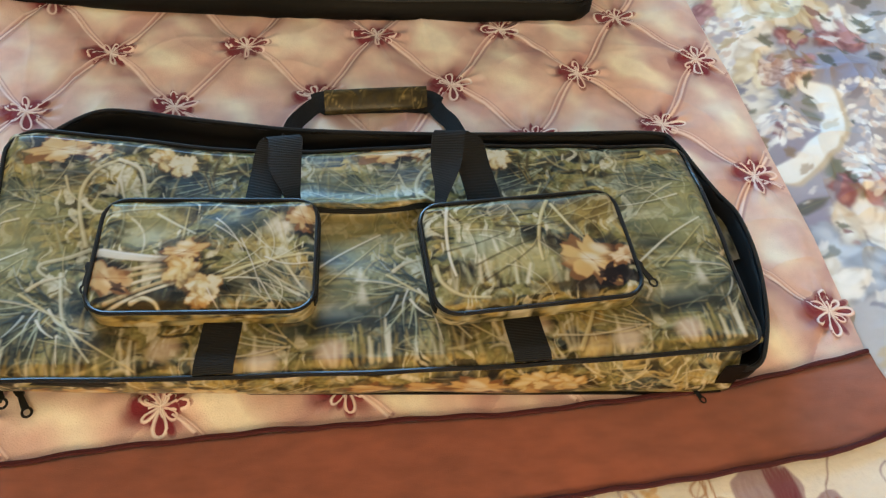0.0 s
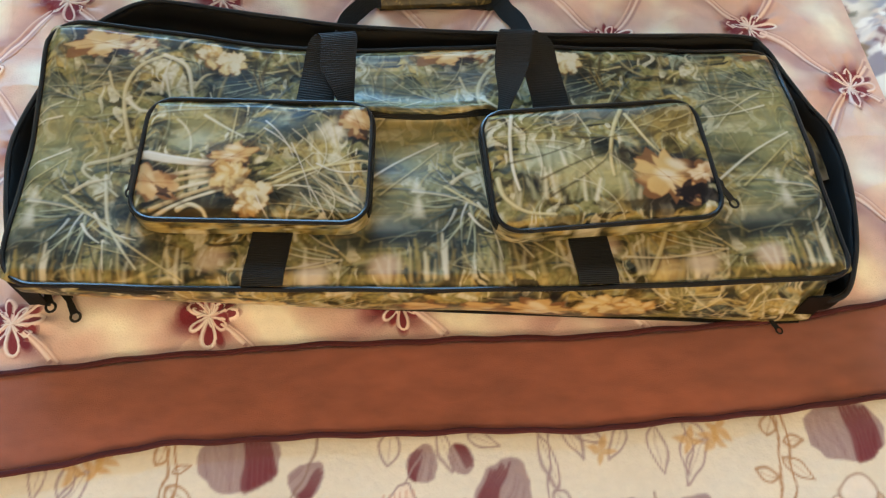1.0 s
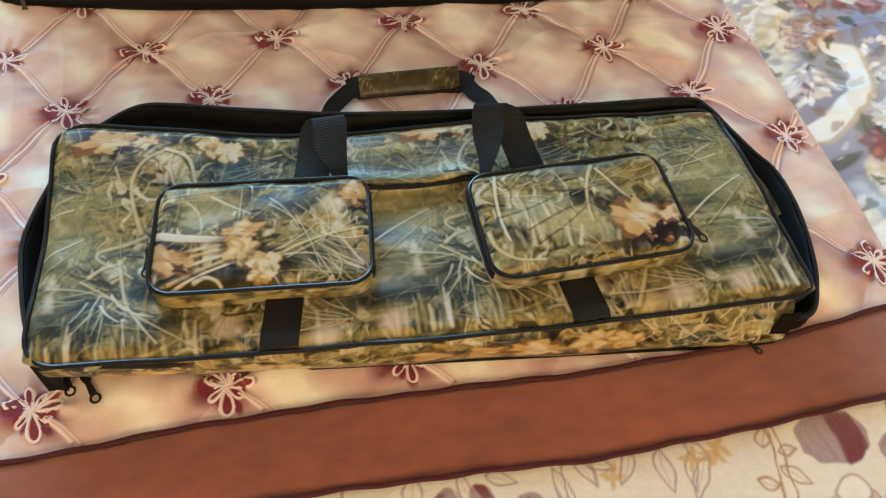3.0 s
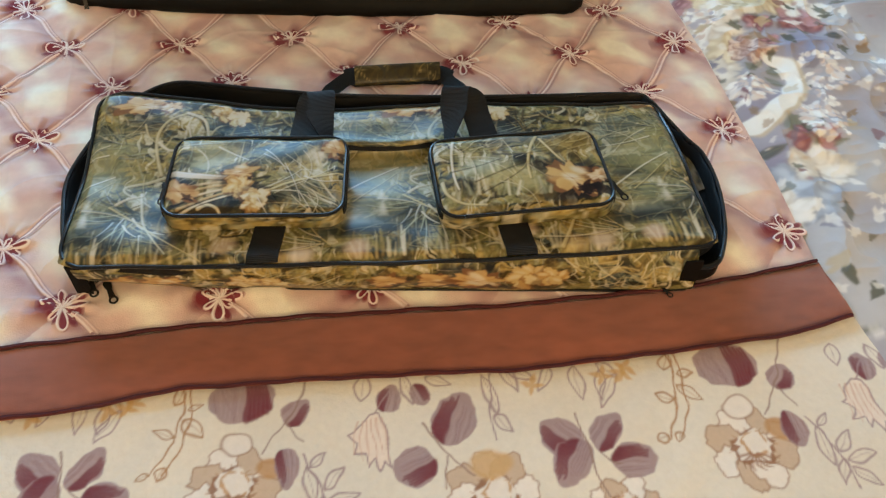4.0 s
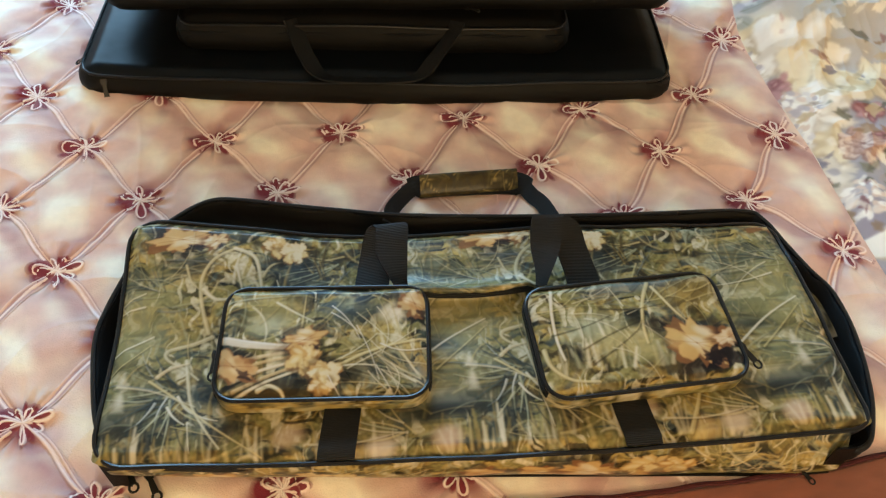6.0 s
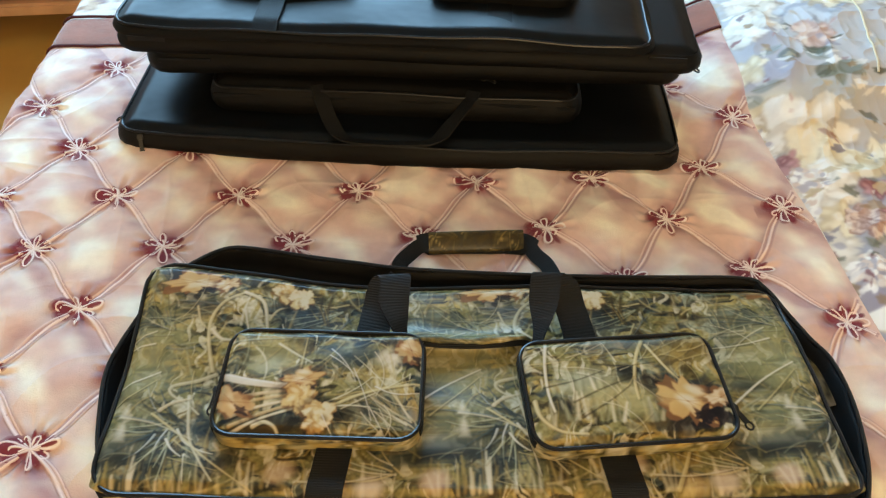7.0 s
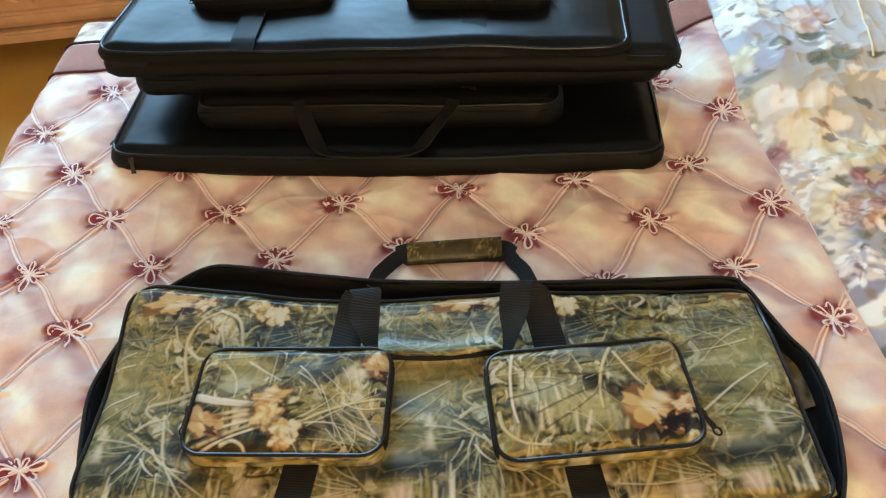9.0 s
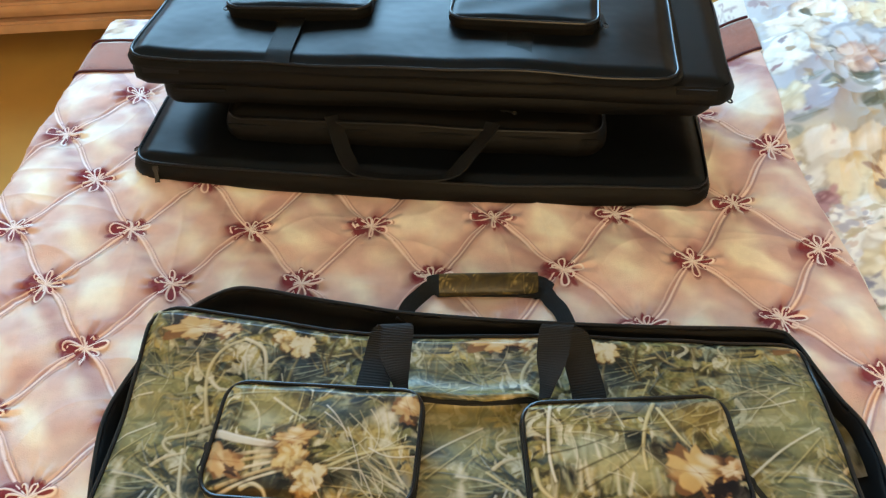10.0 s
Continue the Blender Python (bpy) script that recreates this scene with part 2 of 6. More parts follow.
M_floor = material("ochre linoleum", lin(186, 140, 64), rough=0.45, vary=0.14, scale=7, bump=0.05, bump_scale=60, wide=2)
M_wood = material("varnished carved wood", lin(208, 162, 122), rough=0.4, vary=0.2, scale=14, bump=0.1, bump_scale=80, wide=3)
M_wall = material("warm bounce wall", lin(226, 211, 188), rough=0.9, vary=0.05, bump=0.05)
M_ceiling = material("ceiling paint", lin(240, 231, 212), rough=0.95, vary=0.03, bump=0.03)
M_frame = material("white window paint", lin(235, 232, 225), rough=0.4, vary=0.04, bump=0.03)
M_mattress = material("mattress ticking", lin(205, 195, 180), rough=0.9, vary=0.05, bump=0.2)


# ---------- room ----------
def box(name, x0, y0, z0, x1, y1, z1, mat, parent=None, label="", bevel=0.0, kind=""):
    bm = bmesh.new()
    bmesh.ops.create_cube(bm, size=1)
    for v in bm.verts:
        v.co = ((x0 + x1) / 2 + v.co.x * (x1 - x0), (y0 + y1) / 2 + v.co.y * (y1 - y0), (z0 + z1) / 2 + v.co.z * (z1 - z0))
    if bevel:
        bmesh.ops.bevel(bm, geom=bm.edges[:], offset=bevel, segments=2, affect="EDGES")
    ob = part(name, bm, mat, parent, label, shade=False)
    if kind:
        tagged(ob, label, "", "", kind)
    return ob


RX0, RX1, RY0, RY1, RZ = -2.5, 2.0, -3.7, 2.3, 3.0
floor = thing("floor", "smooth ochre linoleum floor", "floor", kind="structure")
box("covering", RX0, RY0, -0.1, RX1, RY1, 0.0, M_floor, floor)
# unseen ceiling and walls, tinted warm to bounce fill light
ceiling = box("ceiling", RX0 - 0.1, RY0 - 0.1, RZ, RX1 + 0.1, RY1 + 0.1, RZ + 0.1, M_ceiling, label="plain unseen ceiling tinted for bounced light", kind="structure")
box("wall_west", RX0 - 0.1, RY0 - 0.1, -0.1, RX0, RY1 + 0.1, RZ, M_wall, label="unseen wall tinted warm for bounced light", kind="structure")
box("wall_east", RX1, RY0 - 0.1, -0.1, RX1 + 0.1, RY1 + 0.1, RZ, M_wall, label="unseen wall tinted warm for bounced light", kind="structure")


def wall_with_window(name, wname, y0, y1, wx0, wx1, wz0, wz1):
    w = thing(name, "unseen wall with a window, tinted warm for bounced light", "wall", kind="structure")
    box("wall_panel", RX0, y0, -0.1, wx0, y1, RZ, M_wall, w)
    box("wall_panel", wx1, y0, -0.1, RX1, y1, RZ, M_wall, w)
    box("wall_panel", wx0, y0, -0.1, wx1, y1, wz0, M_wall, w)
    box("wall_panel", wx0, y0, wz1, wx1, y1, RZ, M_wall, w)
    f = thing(wname, "white painted window frame", "window", kind="structure")
    e = 0.05
    box("window_frame", wx0, y0 + 0.02, wz0, wx0 + e, y1 - 0.02, wz1, M_frame, f, bevel=0.004)
    box("window_frame", wx1 - e, y0 + 0.02, wz0, wx1, y1 - 0.02, wz1, M_frame, f, bevel=0.004)
    box("window_frame", wx0 + e, y0 + 0.02, wz0, wx1 - e, y1 - 0.02, wz0 + e, M_frame, f, bevel=0.004)
    box("window_frame", wx0 + e, y0 + 0.02, wz1 - e, wx1 - e, y1 - 0.02, wz1, M_frame, f, bevel=0.004)


wall_with_window("wall_north", "window_1", RY1, RY1 + 0.1, -1.67, 0.43, 1.03, 2.13)
# unseen window added behind the warm fill lamp
wall_with_window("wall_south", "unseen_window_south", RY0 - 0.1, RY0, -0.6, 1.2, 1.5, 2.9)

# ---------- bed under the covers ----------
bed = thing("bed", "wide bed under two patterned blankets", "bed")
box("mattress", -0.765, -1.25, 0.22, 1.45, 0.88, 0.468, M_mattress, bed, bevel=0.03)
box("base", -0.74, -1.22, 0.10, 1.43, 0.86, 0.22, M_wood, bed, bevel=0.01)
for px in (-0.68, 1.37):
    for py in (-1.15, 0.8):
        box("leg", px - 0.03, py - 0.03, 0.0, px + 0.03, py + 0.03, 0.10, M_wood, bed, bevel=0.004)


# ---------- covers on the bed ----------
def roll_off(d, r):
    """How a cloth goes over an edge: sideways and downward for a length d past it."""
    arc = r * math.pi / 2
    side = np.where(d <= 0, d, np.where(d < arc, r * np.sin(np.clip(d, 0, arc) / r), r))
    down = np.where(d <= 0, 0, np.where(d < arc, r - r * np.cos(np.clip(d, 0, arc) / r), r + d - arc))
    return side, down


def bed_wave(x, y):
    """Slow unevenness of the covers, in metres."""
    return (0.0022 * np.sin(5.1 * x + 2.3 * y + 0.7) + 0.0016 * np.sin(-3.7 * x + 7.9 * y + 1.9) + 0.0012 * np.sin(11.0 * x + 5.0 * y)
            + 0.045 * smooth((y - 0.36) / 0.22) * smooth((x - 0.44) / 0.12))


LAT = np.array([[0.02552, 0.26002], [0.09683, 0.00718], [-0.00386, 0.11902], [0.00001, 0.00068], [-0.00052, 0.00011], [0.00046, 0.00112]])


def knot_at(m, n):
    """Place of the printed bow in column m, row n."""
    b = np.stack([np.ones_like(m), m, n, m * m, m * n, n * n], -1)
    p = b @ LAT
    return p[..., 0], p[..., 1]


def knot_index(x, y):
    m, n = (x - 0.0255) / 0.0968, (y - 0.26) / 0.119
    for _ in range(5):
        px, py = knot_at(m, n)
        m, n = m + (x - px) / 0.0968, n + (y - py - 0.0072 * (x - px) / 0.0968) / 0.119
    return m, n


def right_edge(y):
    return np.interp(y, [-0.46, -0.335, -0.145, -0.03, 0.08, 0.174, 0.29, 0.433, 0.614, 0.83], [0.60, 0.578, 0.58, 0.572, 0.566, 0.561, 0.548, 0.540, 0.540, 0.545])


def hem_top(x):
    return np.interp(x, [-1.1, -0.81, -0.575, -0.433, -0.289, -0.142, 0.006, 0.154, 0.382, 0.567, 0.61], [-0.40, -0.39, -0.383, -0.374, -0.363, -0.357, -0.356, -0.359, -0.348, -0.317, -0.31])


def hem_bottom(x):
    return np.interp(x, [-1.1, -0.81, -0.543, -0.409, -0.276, -0.137, 0.003, 0.143, 0.356, 0.504, 0.558, 0.62], [-0.49, -0.485, -0.481, -0.473, -0.452, -0.451, -0.452, -0.457, -0.446, -0.431, -0.417, -0.40])


def padding(x, y):
    """Relief of the blanket: soft pads between the cords."""
    m, n = knot_index(x, y)
    u, v = (m + n) / 2, (n - m) / 2
    creases = 0.0014 * np.sin(19 * x - 26 * y + 2 * np.sin(9 * x)) + 0.0010 * np.sin(47 * x + 31 * y + 2 * np.sin(13 * y)) + 0.0007 * np.sin(83 * x - 66 * y + 3 * np.sin(17 * x + 5 * y))
    where = 0.5 + 0.5 * np.sin(6.1 * x + 4.3 * y + 1.0) * np.sin(8.7 * y - 5.2 * x)
    creases = 1.5 * creases + 0.0028 * where * (1 - abs(np.sin(27 * x + 19 * y + 2.2 * np.sin(11 * x - 7 * y)))) ** 4 + 0.0022 * (1 - where) * (1 - abs(np.sin(-21 * x + 33 * y + 2.0 * np.sin(9 * y + 13 * x)))) ** 4
    km_, kn_ = np.round(m), np.round(n)
    kn_ = np.where(np.mod(km_ + kn_, 2) > 0.5, kn_ + np.where(n > kn_, 1, -1), kn_)
    qx, qy = knot_at(km_, kn_)
    rad, ang = np.hypot(x - qx, y - qy), np.arctan2(y - qy, x - qx)
    gathers = 0.0022 * np.sin(9 * ang + 2 * np.sin(2 * ang + qx * 40)) * np.exp(-((rad - 0.03) / 0.018) ** 2)
    return gathers + 0.0090 * np.sqrt(abs(np.sin(np.pi * u) * np.sin(np.pi * v)) + 0.03) - 0.0016 + creases


EDGE = -0.785


def drape(X, Y, base, r):
    s, d = roll_off(EDGE - X, r)
    return np.where(X < EDGE, EDGE - s, X), BED + base + bed_wave(X, Y) - d


def cells_noise(ny, nx, sizes, seed):
    g = np.random.default_rng(seed)
    return sum(soft_noise(ny, nx, s, s * 1.3, g) for s in sizes) / len(sizes)


blanket = thing("blanket", "rose and beige plush blanket printed with bows and cords", "blanket")
# centre panel
cols, rows_ = 720, 560
S, T = np.meshgrid(np.linspace(0, 1, cols), np.linspace(0, 1, rows_))
Yc0 = -0.36 + T * 1.05
Xc = -1.08 + S * (right_edge(Yc0) + 1.08)
Yc = hem_top(Xc) * (1 - T) + 0.69 * T
Xc = -1.08 + S * (right_edge(Yc) + 1.08)
fm, fn = knot_index(Xc, Yc)
nz = cells_noise(rows_, cols, (14, 28, 60), 3)
nz2 = cells_noise(rows_, cols, (9, 20), 4)
# shading in the print's colour: each diamond light at upper left, mauve at lower right
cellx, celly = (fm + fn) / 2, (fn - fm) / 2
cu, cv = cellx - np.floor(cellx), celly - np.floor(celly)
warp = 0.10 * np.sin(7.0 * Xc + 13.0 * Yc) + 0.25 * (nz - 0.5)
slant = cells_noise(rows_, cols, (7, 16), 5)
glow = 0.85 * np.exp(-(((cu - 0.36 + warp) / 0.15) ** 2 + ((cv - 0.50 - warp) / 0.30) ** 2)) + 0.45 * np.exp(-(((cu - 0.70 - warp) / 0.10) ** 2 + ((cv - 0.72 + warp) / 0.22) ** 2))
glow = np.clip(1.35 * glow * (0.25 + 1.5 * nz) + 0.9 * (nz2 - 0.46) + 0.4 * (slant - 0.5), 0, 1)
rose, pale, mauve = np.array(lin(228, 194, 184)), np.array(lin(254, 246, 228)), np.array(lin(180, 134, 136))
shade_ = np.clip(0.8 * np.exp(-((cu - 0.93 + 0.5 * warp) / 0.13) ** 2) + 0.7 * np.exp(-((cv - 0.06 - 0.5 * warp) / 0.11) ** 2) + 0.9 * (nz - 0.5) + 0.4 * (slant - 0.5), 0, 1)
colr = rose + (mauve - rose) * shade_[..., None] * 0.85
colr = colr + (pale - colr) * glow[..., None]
# soft dark red round each bow
km = np.round(fm)
kn = np.round(fn)
odd = (np.mod(km + kn, 2) > 0.5)
kn = np.where(odd, kn + np.where(fn > kn, 1, -1), kn)
kx, ky = knot_at(km, kn)
dk = np.hypot((Xc - kx + 0.005) / 1.1, Yc - ky + 0.002) * (1 + 0.5 * (nz2 - 0.5) + 0.22 * np.sin(3 * np.arctan2(Yc - ky, Xc - kx) + 1.0))
dusk = 0.72 * smooth((1 - dk / 0.034) * 1.7)
colr = colr + (np.array(lin(134, 46, 58)) - colr) * dusk[..., None]
colr = colr * 0.98
Xd, Zd = drape(Xc, Yc, 0.0, 0.03)
fade = smooth(T / 0.05) * smooth((1 - T) / 0.05) * smooth((right_edge(Yc) - Xc) / 0.03)
Zd = Zd + padding(Xc, Yc) * fade
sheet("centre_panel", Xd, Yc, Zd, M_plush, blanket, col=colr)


def strip_sheet(name, ylo, yhi, rows_n, base, mat, crown):
    xs = np.concatenate([np.linspace(-1.08, -0.62, 60), np.linspace(-0.615, 0.60, 260)])
    X, T2 = np.meshgrid(xs, np.linspace(0, 1, rows_n))
    Y = ylo(X) * (1 - T2) + yhi(X) * T2
    X = np.minimum(X, right_edge(Y) + 0.004)
    Xe, Z = drape(X, Y, base, 0.03)
    Z = Z + crown * np.sin(np.pi * T2) ** 0.5 - 0.004 * (1 - np.sin(np.pi * T2) ** 0.2) + 0.0008 * np.sin(31 * X + 9 * Y) * np.sin(47 * Y)
    sheet(name, Xe, Y, Z, mat, blanket, "brown plush hem band")
    for f in (ylo, yhi):
        xl = np.linspace(-1.06, 0.60, 330)
        yl = f(xl) + 0.0008 * np.sin(90 * xl) + 0.0006 * np.sin(37 * xl)
        keep = xl <= right_edge(yl) + 0.004
        xl, yl = xl[keep], yl[keep]
        xe, z = drape(xl, yl, base + 0.001, 0.031)
        v, fcs = tube(np.stack([xe, yl, z], -1), 0.0030, 6)
        raw("hem_cord", v, fcs, M_cord, blanket, "dark red cord along the hem")


strip_sheet("hem", hem_bottom, lambda x: hem_top(x), 34, 0.001, M_hem, 0.002)
strip_sheet("hem", lambda x: 0.690 + 0.0 * x, lambda x: 0.806 + 0.004 * np.sin(9 * x), 20, 0.001, M_hem, 0.002)


# bows and cords of the print, as fine raised pile
def bow_print():
    vs, fs, cs = [], [], []
    rng = random.Random(7)
    line, wine, bright, cord_shade = lin(250, 230, 226), lin(122, 26, 46), lin(254, 244, 242), lin(188, 148, 146)
    blush = lin(236, 210, 206)

    def put(pts, w, col, lift, closed=False, taper=False):
        n = len(pts)
        base = len(vs)
        for k, (x, y) in enumerate(pts):
            a = pts[(k - 1) % n] if (closed or k) else pts[k]
            b = pts[(k + 1) % n] if (closed or k < n - 1) else pts[k]
            dx, dy = b[0] - a[0], b[1] - a[1]
            l = math.hypot(dx, dy) or 1
            ww = w * (0.35 + 0.65 * math.sin(math.pi * k / (n - 1))) if taper else w
            ox, oy = -dy / l * ww, dx / l * ww
            for s, h, f in ((-2.8, 0.0, 0.0), (-1.2, 0.75 * lift, 0.62), (0.0, lift, 1.0), (1.2, 0.75 * lift, 0.62), (2.8, 0.0, 0.0)):
                px, py = x + s * ox, y + s * oy
                vs.append((px, py, 0.0002 + h))
                cs.append(tuple(col) + (f,))
        for k in range(n if closed else n - 1):
            a, b = base + 5 * k, base + 5 * ((k + 1) % n)
            for j in range(4):
                fs.append((a + j, a + j + 1, b + j + 1, b + j))

    def patch(pts, col, lift):
        base = len(vs)
        cx, cy = sum(p[0] for p in pts) / len(pts), sum(p[1] for p in pts) / len(pts)
        for k, (x, y) in enumerate([(cx, cy)] + [(cx + 0.62 * (x - cx), cy + 0.62 * (y - cy)) for x, y in pts] + pts):
            vs.append((x, y, lift if k <= len(pts) else 0.0001))
            cs.append(tuple(col) + (0.95 if k <= len(pts) else 0.3,))
        for k in range(len(pts)):
            n2, a, b = len(pts), base + 1 + k, base + 1 + (k + 1) % len(pts)
            fs.append((base, a, b))
            fs.append((a, a + n2, b + n2, b))

    def petal(cx, cy, turn, long, half, n=12):
        out = []
        for k in range(n + 1):
            f = math.pi * k / n
            r = long * math.sin(f) ** 0.75
            a = turn + half * math.cos(f)
            out.append((cx + r * math.cos(a), cy + r * math.sin(a)))
        return out

    for n in range(-6, 6):
        for m in range(-12, 8):
            if (m + n) % 2:
                continue
            cx, cy = (float(v) for v in knot_at(np.array(float(m)), np.array(float(n))))
            if cy > 0.675 or cy < float(hem_top(cx)) + 0.005 or cx > float(right_edge(cy)) - 0.01 or cx < -1.0:
                continue
            j = rng.uniform
            a0 = radians(j(-9, 9))
            if n % 2:
                blades = [(95, 0.031, 0.34), (42, 0.027, 0.36), (2, 0.037, 0.30), (-38, 0.026, 0.34), (-88, 0.040, 0.36), (-138, 0.030, 0.30), (150, 0.034, 0.42)]
            else:
                blades = [(178, 0.043, 0.52), (118, 0.024, 0.32), (62, 0.026, 0.32), (8, 0.040, 0.26), (-28, 0.034, 0.30), (-82, 0.036, 0.17)]
            for ang in ((168, -25, 55, -140, 110) if n % 2 else (172, 205, -22, 48, -70)):
                t = radians(ang + j(-10, 10))
                l = 0.036 if abs(ang) > 160 and ang > 0 else j(0.022, 0.031)
                patch(petal(cx, cy, t, l, 0.85), wine, 0.0006)
            for ang, long, half in blades:
                t = radians(ang) + a0
                big = half > 0.4
                wedge = petal(cx, cy, t + j(-0.1, 0.1), long * 0.95, half * 0.95)
                if big or j(0, 1) < 0.75:
                    patch(wedge, wine, 0.0007)
                if j(0, 1) < 0.8:
                    t2 = t + radians(j(20, 27))
                    patch(petal(cx, cy, t2, long * j(0.7, 1.0), 0.26), wine, 0.00065)
                long *= 0.82
                put(petal(cx, cy, t, long * j(0.85, 1.10), half * j(0.8, 1.12)), j(0.0008, 0.0011), rng.choice((line, line, bright, bright)), 0.0008)
                if big:
                    put(petal(cx, cy, t + 0.08, long * 0.66, half * 0.6), 0.0010, bright, 0.0008)
            for k in range(5):
                t = j(0, 2 * math.pi)
                put([(cx, cy), (cx + 0.006 * math.cos(t), cy + 0.006 * math.sin(t)), (cx + 0.013 * math.cos(t + 0.3), cy + 0.013 * math.sin(t + 0.3))], 0.0008, bright, 0.0013)
            for dn in (1, -1):
                ex, ey = (float(v) for v in knot_at(np.array(float(m + 1)), np.array(float(n + dn))))
                for off, w, col in (((-0.0034, 0.0008, line), (0.0040, 0.0007, blush)) if dn > 0 else ((0.0, 0.0011, line), (0.0056, 0.0006, blush))):
                    pts = []
                    for k in range(15):
                        t = 0.10 + 0.80 * k / 14
                        bow = 0.0035 * math.sin(2 * math.pi * t) * (1 if dn < 0 else -1) + off * math.sin(math.pi * t) ** 0.6
                        dx, dy = ex - cx, ey - cy
                        l = math.hypot(dx, dy)
                        pts.append((cx + dx * t - dy / l * bow, cy + dy * t + dx / l * bow))
                    pts = [p for p in pts if p[0] < float(right_edge(p[1])) - 0.004 and float(hem_top(p[0])) + 0.004 < p[1] < 0.686]
                    if len(pts) > 3:
                        # mauve strip at lower right: the cord's shade, drawn as colour
                        put([(x + 0.0026, y - 0.0028) for x, y in pts], 0.0012, cord_shade, 0.0001)
                        put(pts, w * j(0.85, 1.1), col, 0.0007)
    q = np.array(vs)
    X, Z = drape(q[:, 0], q[:, 1], 0.0, 0.03)
    fade = smooth((q[:, 1] - hem_top(q[:, 0])) / 0.05) * smooth((0.69 - q[:, 1]) / 0.05) * smooth((right_edge(q[:, 1]) - q[:, 0]) / 0.03)
    Z = Z + q[:, 2] + (padding(q[:, 0], q[:, 1]) + 0.0007) * fade
    top_ = hem_top(q[:, 0])
    iv = np.clip((q[:, 1] - top_) / (0.69 - top_) * (rows_ - 1), 0, rows_ - 1).astype(int)
    iu = np.clip((q[:, 0] + 1.08) / (right_edge(q[:, 1]) + 1.08) * (cols - 1), 0, cols - 1).astype(int)
    tint = np.array(cs)
    cs = tint[:, :3] * tint[:, 3:] + colr[iv, iu] * (1 - tint[:, 3:])
    return np.stack([X, q[:, 1], Z], -1), fs, cs


bv, bf, bc = bow_print()
ob = raw("bow_pattern", bv, bf, M_plush, blanket, "pale pink looped bows and cords with wine red centres", col=bc)
tagged(ob, kind="stuff")

# ---------- cream blanket below ----------
cream = Canvas(-0.30, -0.80, 0.30, -0.30, 0.0012, wrap=True)
g = np.random.default_rng(11)
basec = np.array(lin(229, 223, 212))
nzc = cells_noise(cream.ny, cream.nx, (40, 90), 12)
cream.a[:] = basec * (0.94 + 0.12 * nzc[..., None])
GREY, WINE, TAN, BROWN, WHITE, STEM = lin(160, 136, 142), lin(112, 38, 54), lin(170, 126, 82), lin(150, 108, 80), lin(238, 232, 226), lin(150, 124, 116)


def two_tone(x, y, long, wide, turn, side=1, share=0.55):
    wide, long = wide * 1.22, long * 1.08
    oval = []
    for k in range(26):
        a = 2 * math.pi * k / 26
        u, v = 0.5 - 0.5 * math.cos(a), math.sin(a)
        oval.append((u * long * 1.04, v * wide * (1.16 - 0.42 * u ** 3) * (1 + 0.045 * math.sin(11 * a)), v))
    c, s = math.cos(turn), math.sin(turn)

    def at(u, v):
        return x + c * u - s * v, y + s * u + c * v
    cream.fill([at(u, v) for u, v, _ in oval], GREY, 0.92, 0.0011)
    rg = random.Random(int(1e4 * (x + 2 * y + 3)))
    for k in range(6):
        o = side * wide * (0.16 + 0.13 * k)
        room = math.sqrt(max(1 - (o / wide) ** 2, 0.05))
        u0, u1 = long * (0.5 - 0.47 * room), long * (0.5 + 0.47 * room * rg.uniform(0.65, 1.0))
        cream.stroke([at(u0, o), at((u0 + u1) / 2, o * 1.04), at(u1, o * 0.97)], wide * 0.12, wide * 0.05, WINE, 0.85, 0.0016)
    for k in range(6):
        o = -side * wide * (0.12 + 0.15 * k)
        room = math.sqrt(max(1 - (o / wide) ** 2, 0.05))
        cream.stroke([at(long * (0.5 - 0.45 * room), o), at(long * (0.5 + 0.3 * room), o)], 0.0007, 0.0004, rg.choice((lin(186, 166, 168), lin(136, 96, 104))), 0.5, 0.001)


def outline_leaf(x, y, long, wide, turn, col):
    p = lens_shape(x, y, long, wide, turn)
    cream.stroke(p + p[:1], 0.0011, 0.0011, col, 0.9, 0.0008)
    cream.stroke([(x, y), (x + long * 0.8 * math.cos(turn), y + long * 0.8 * math.sin(turn))], 0.0006, 0.0005, col, 0.6)


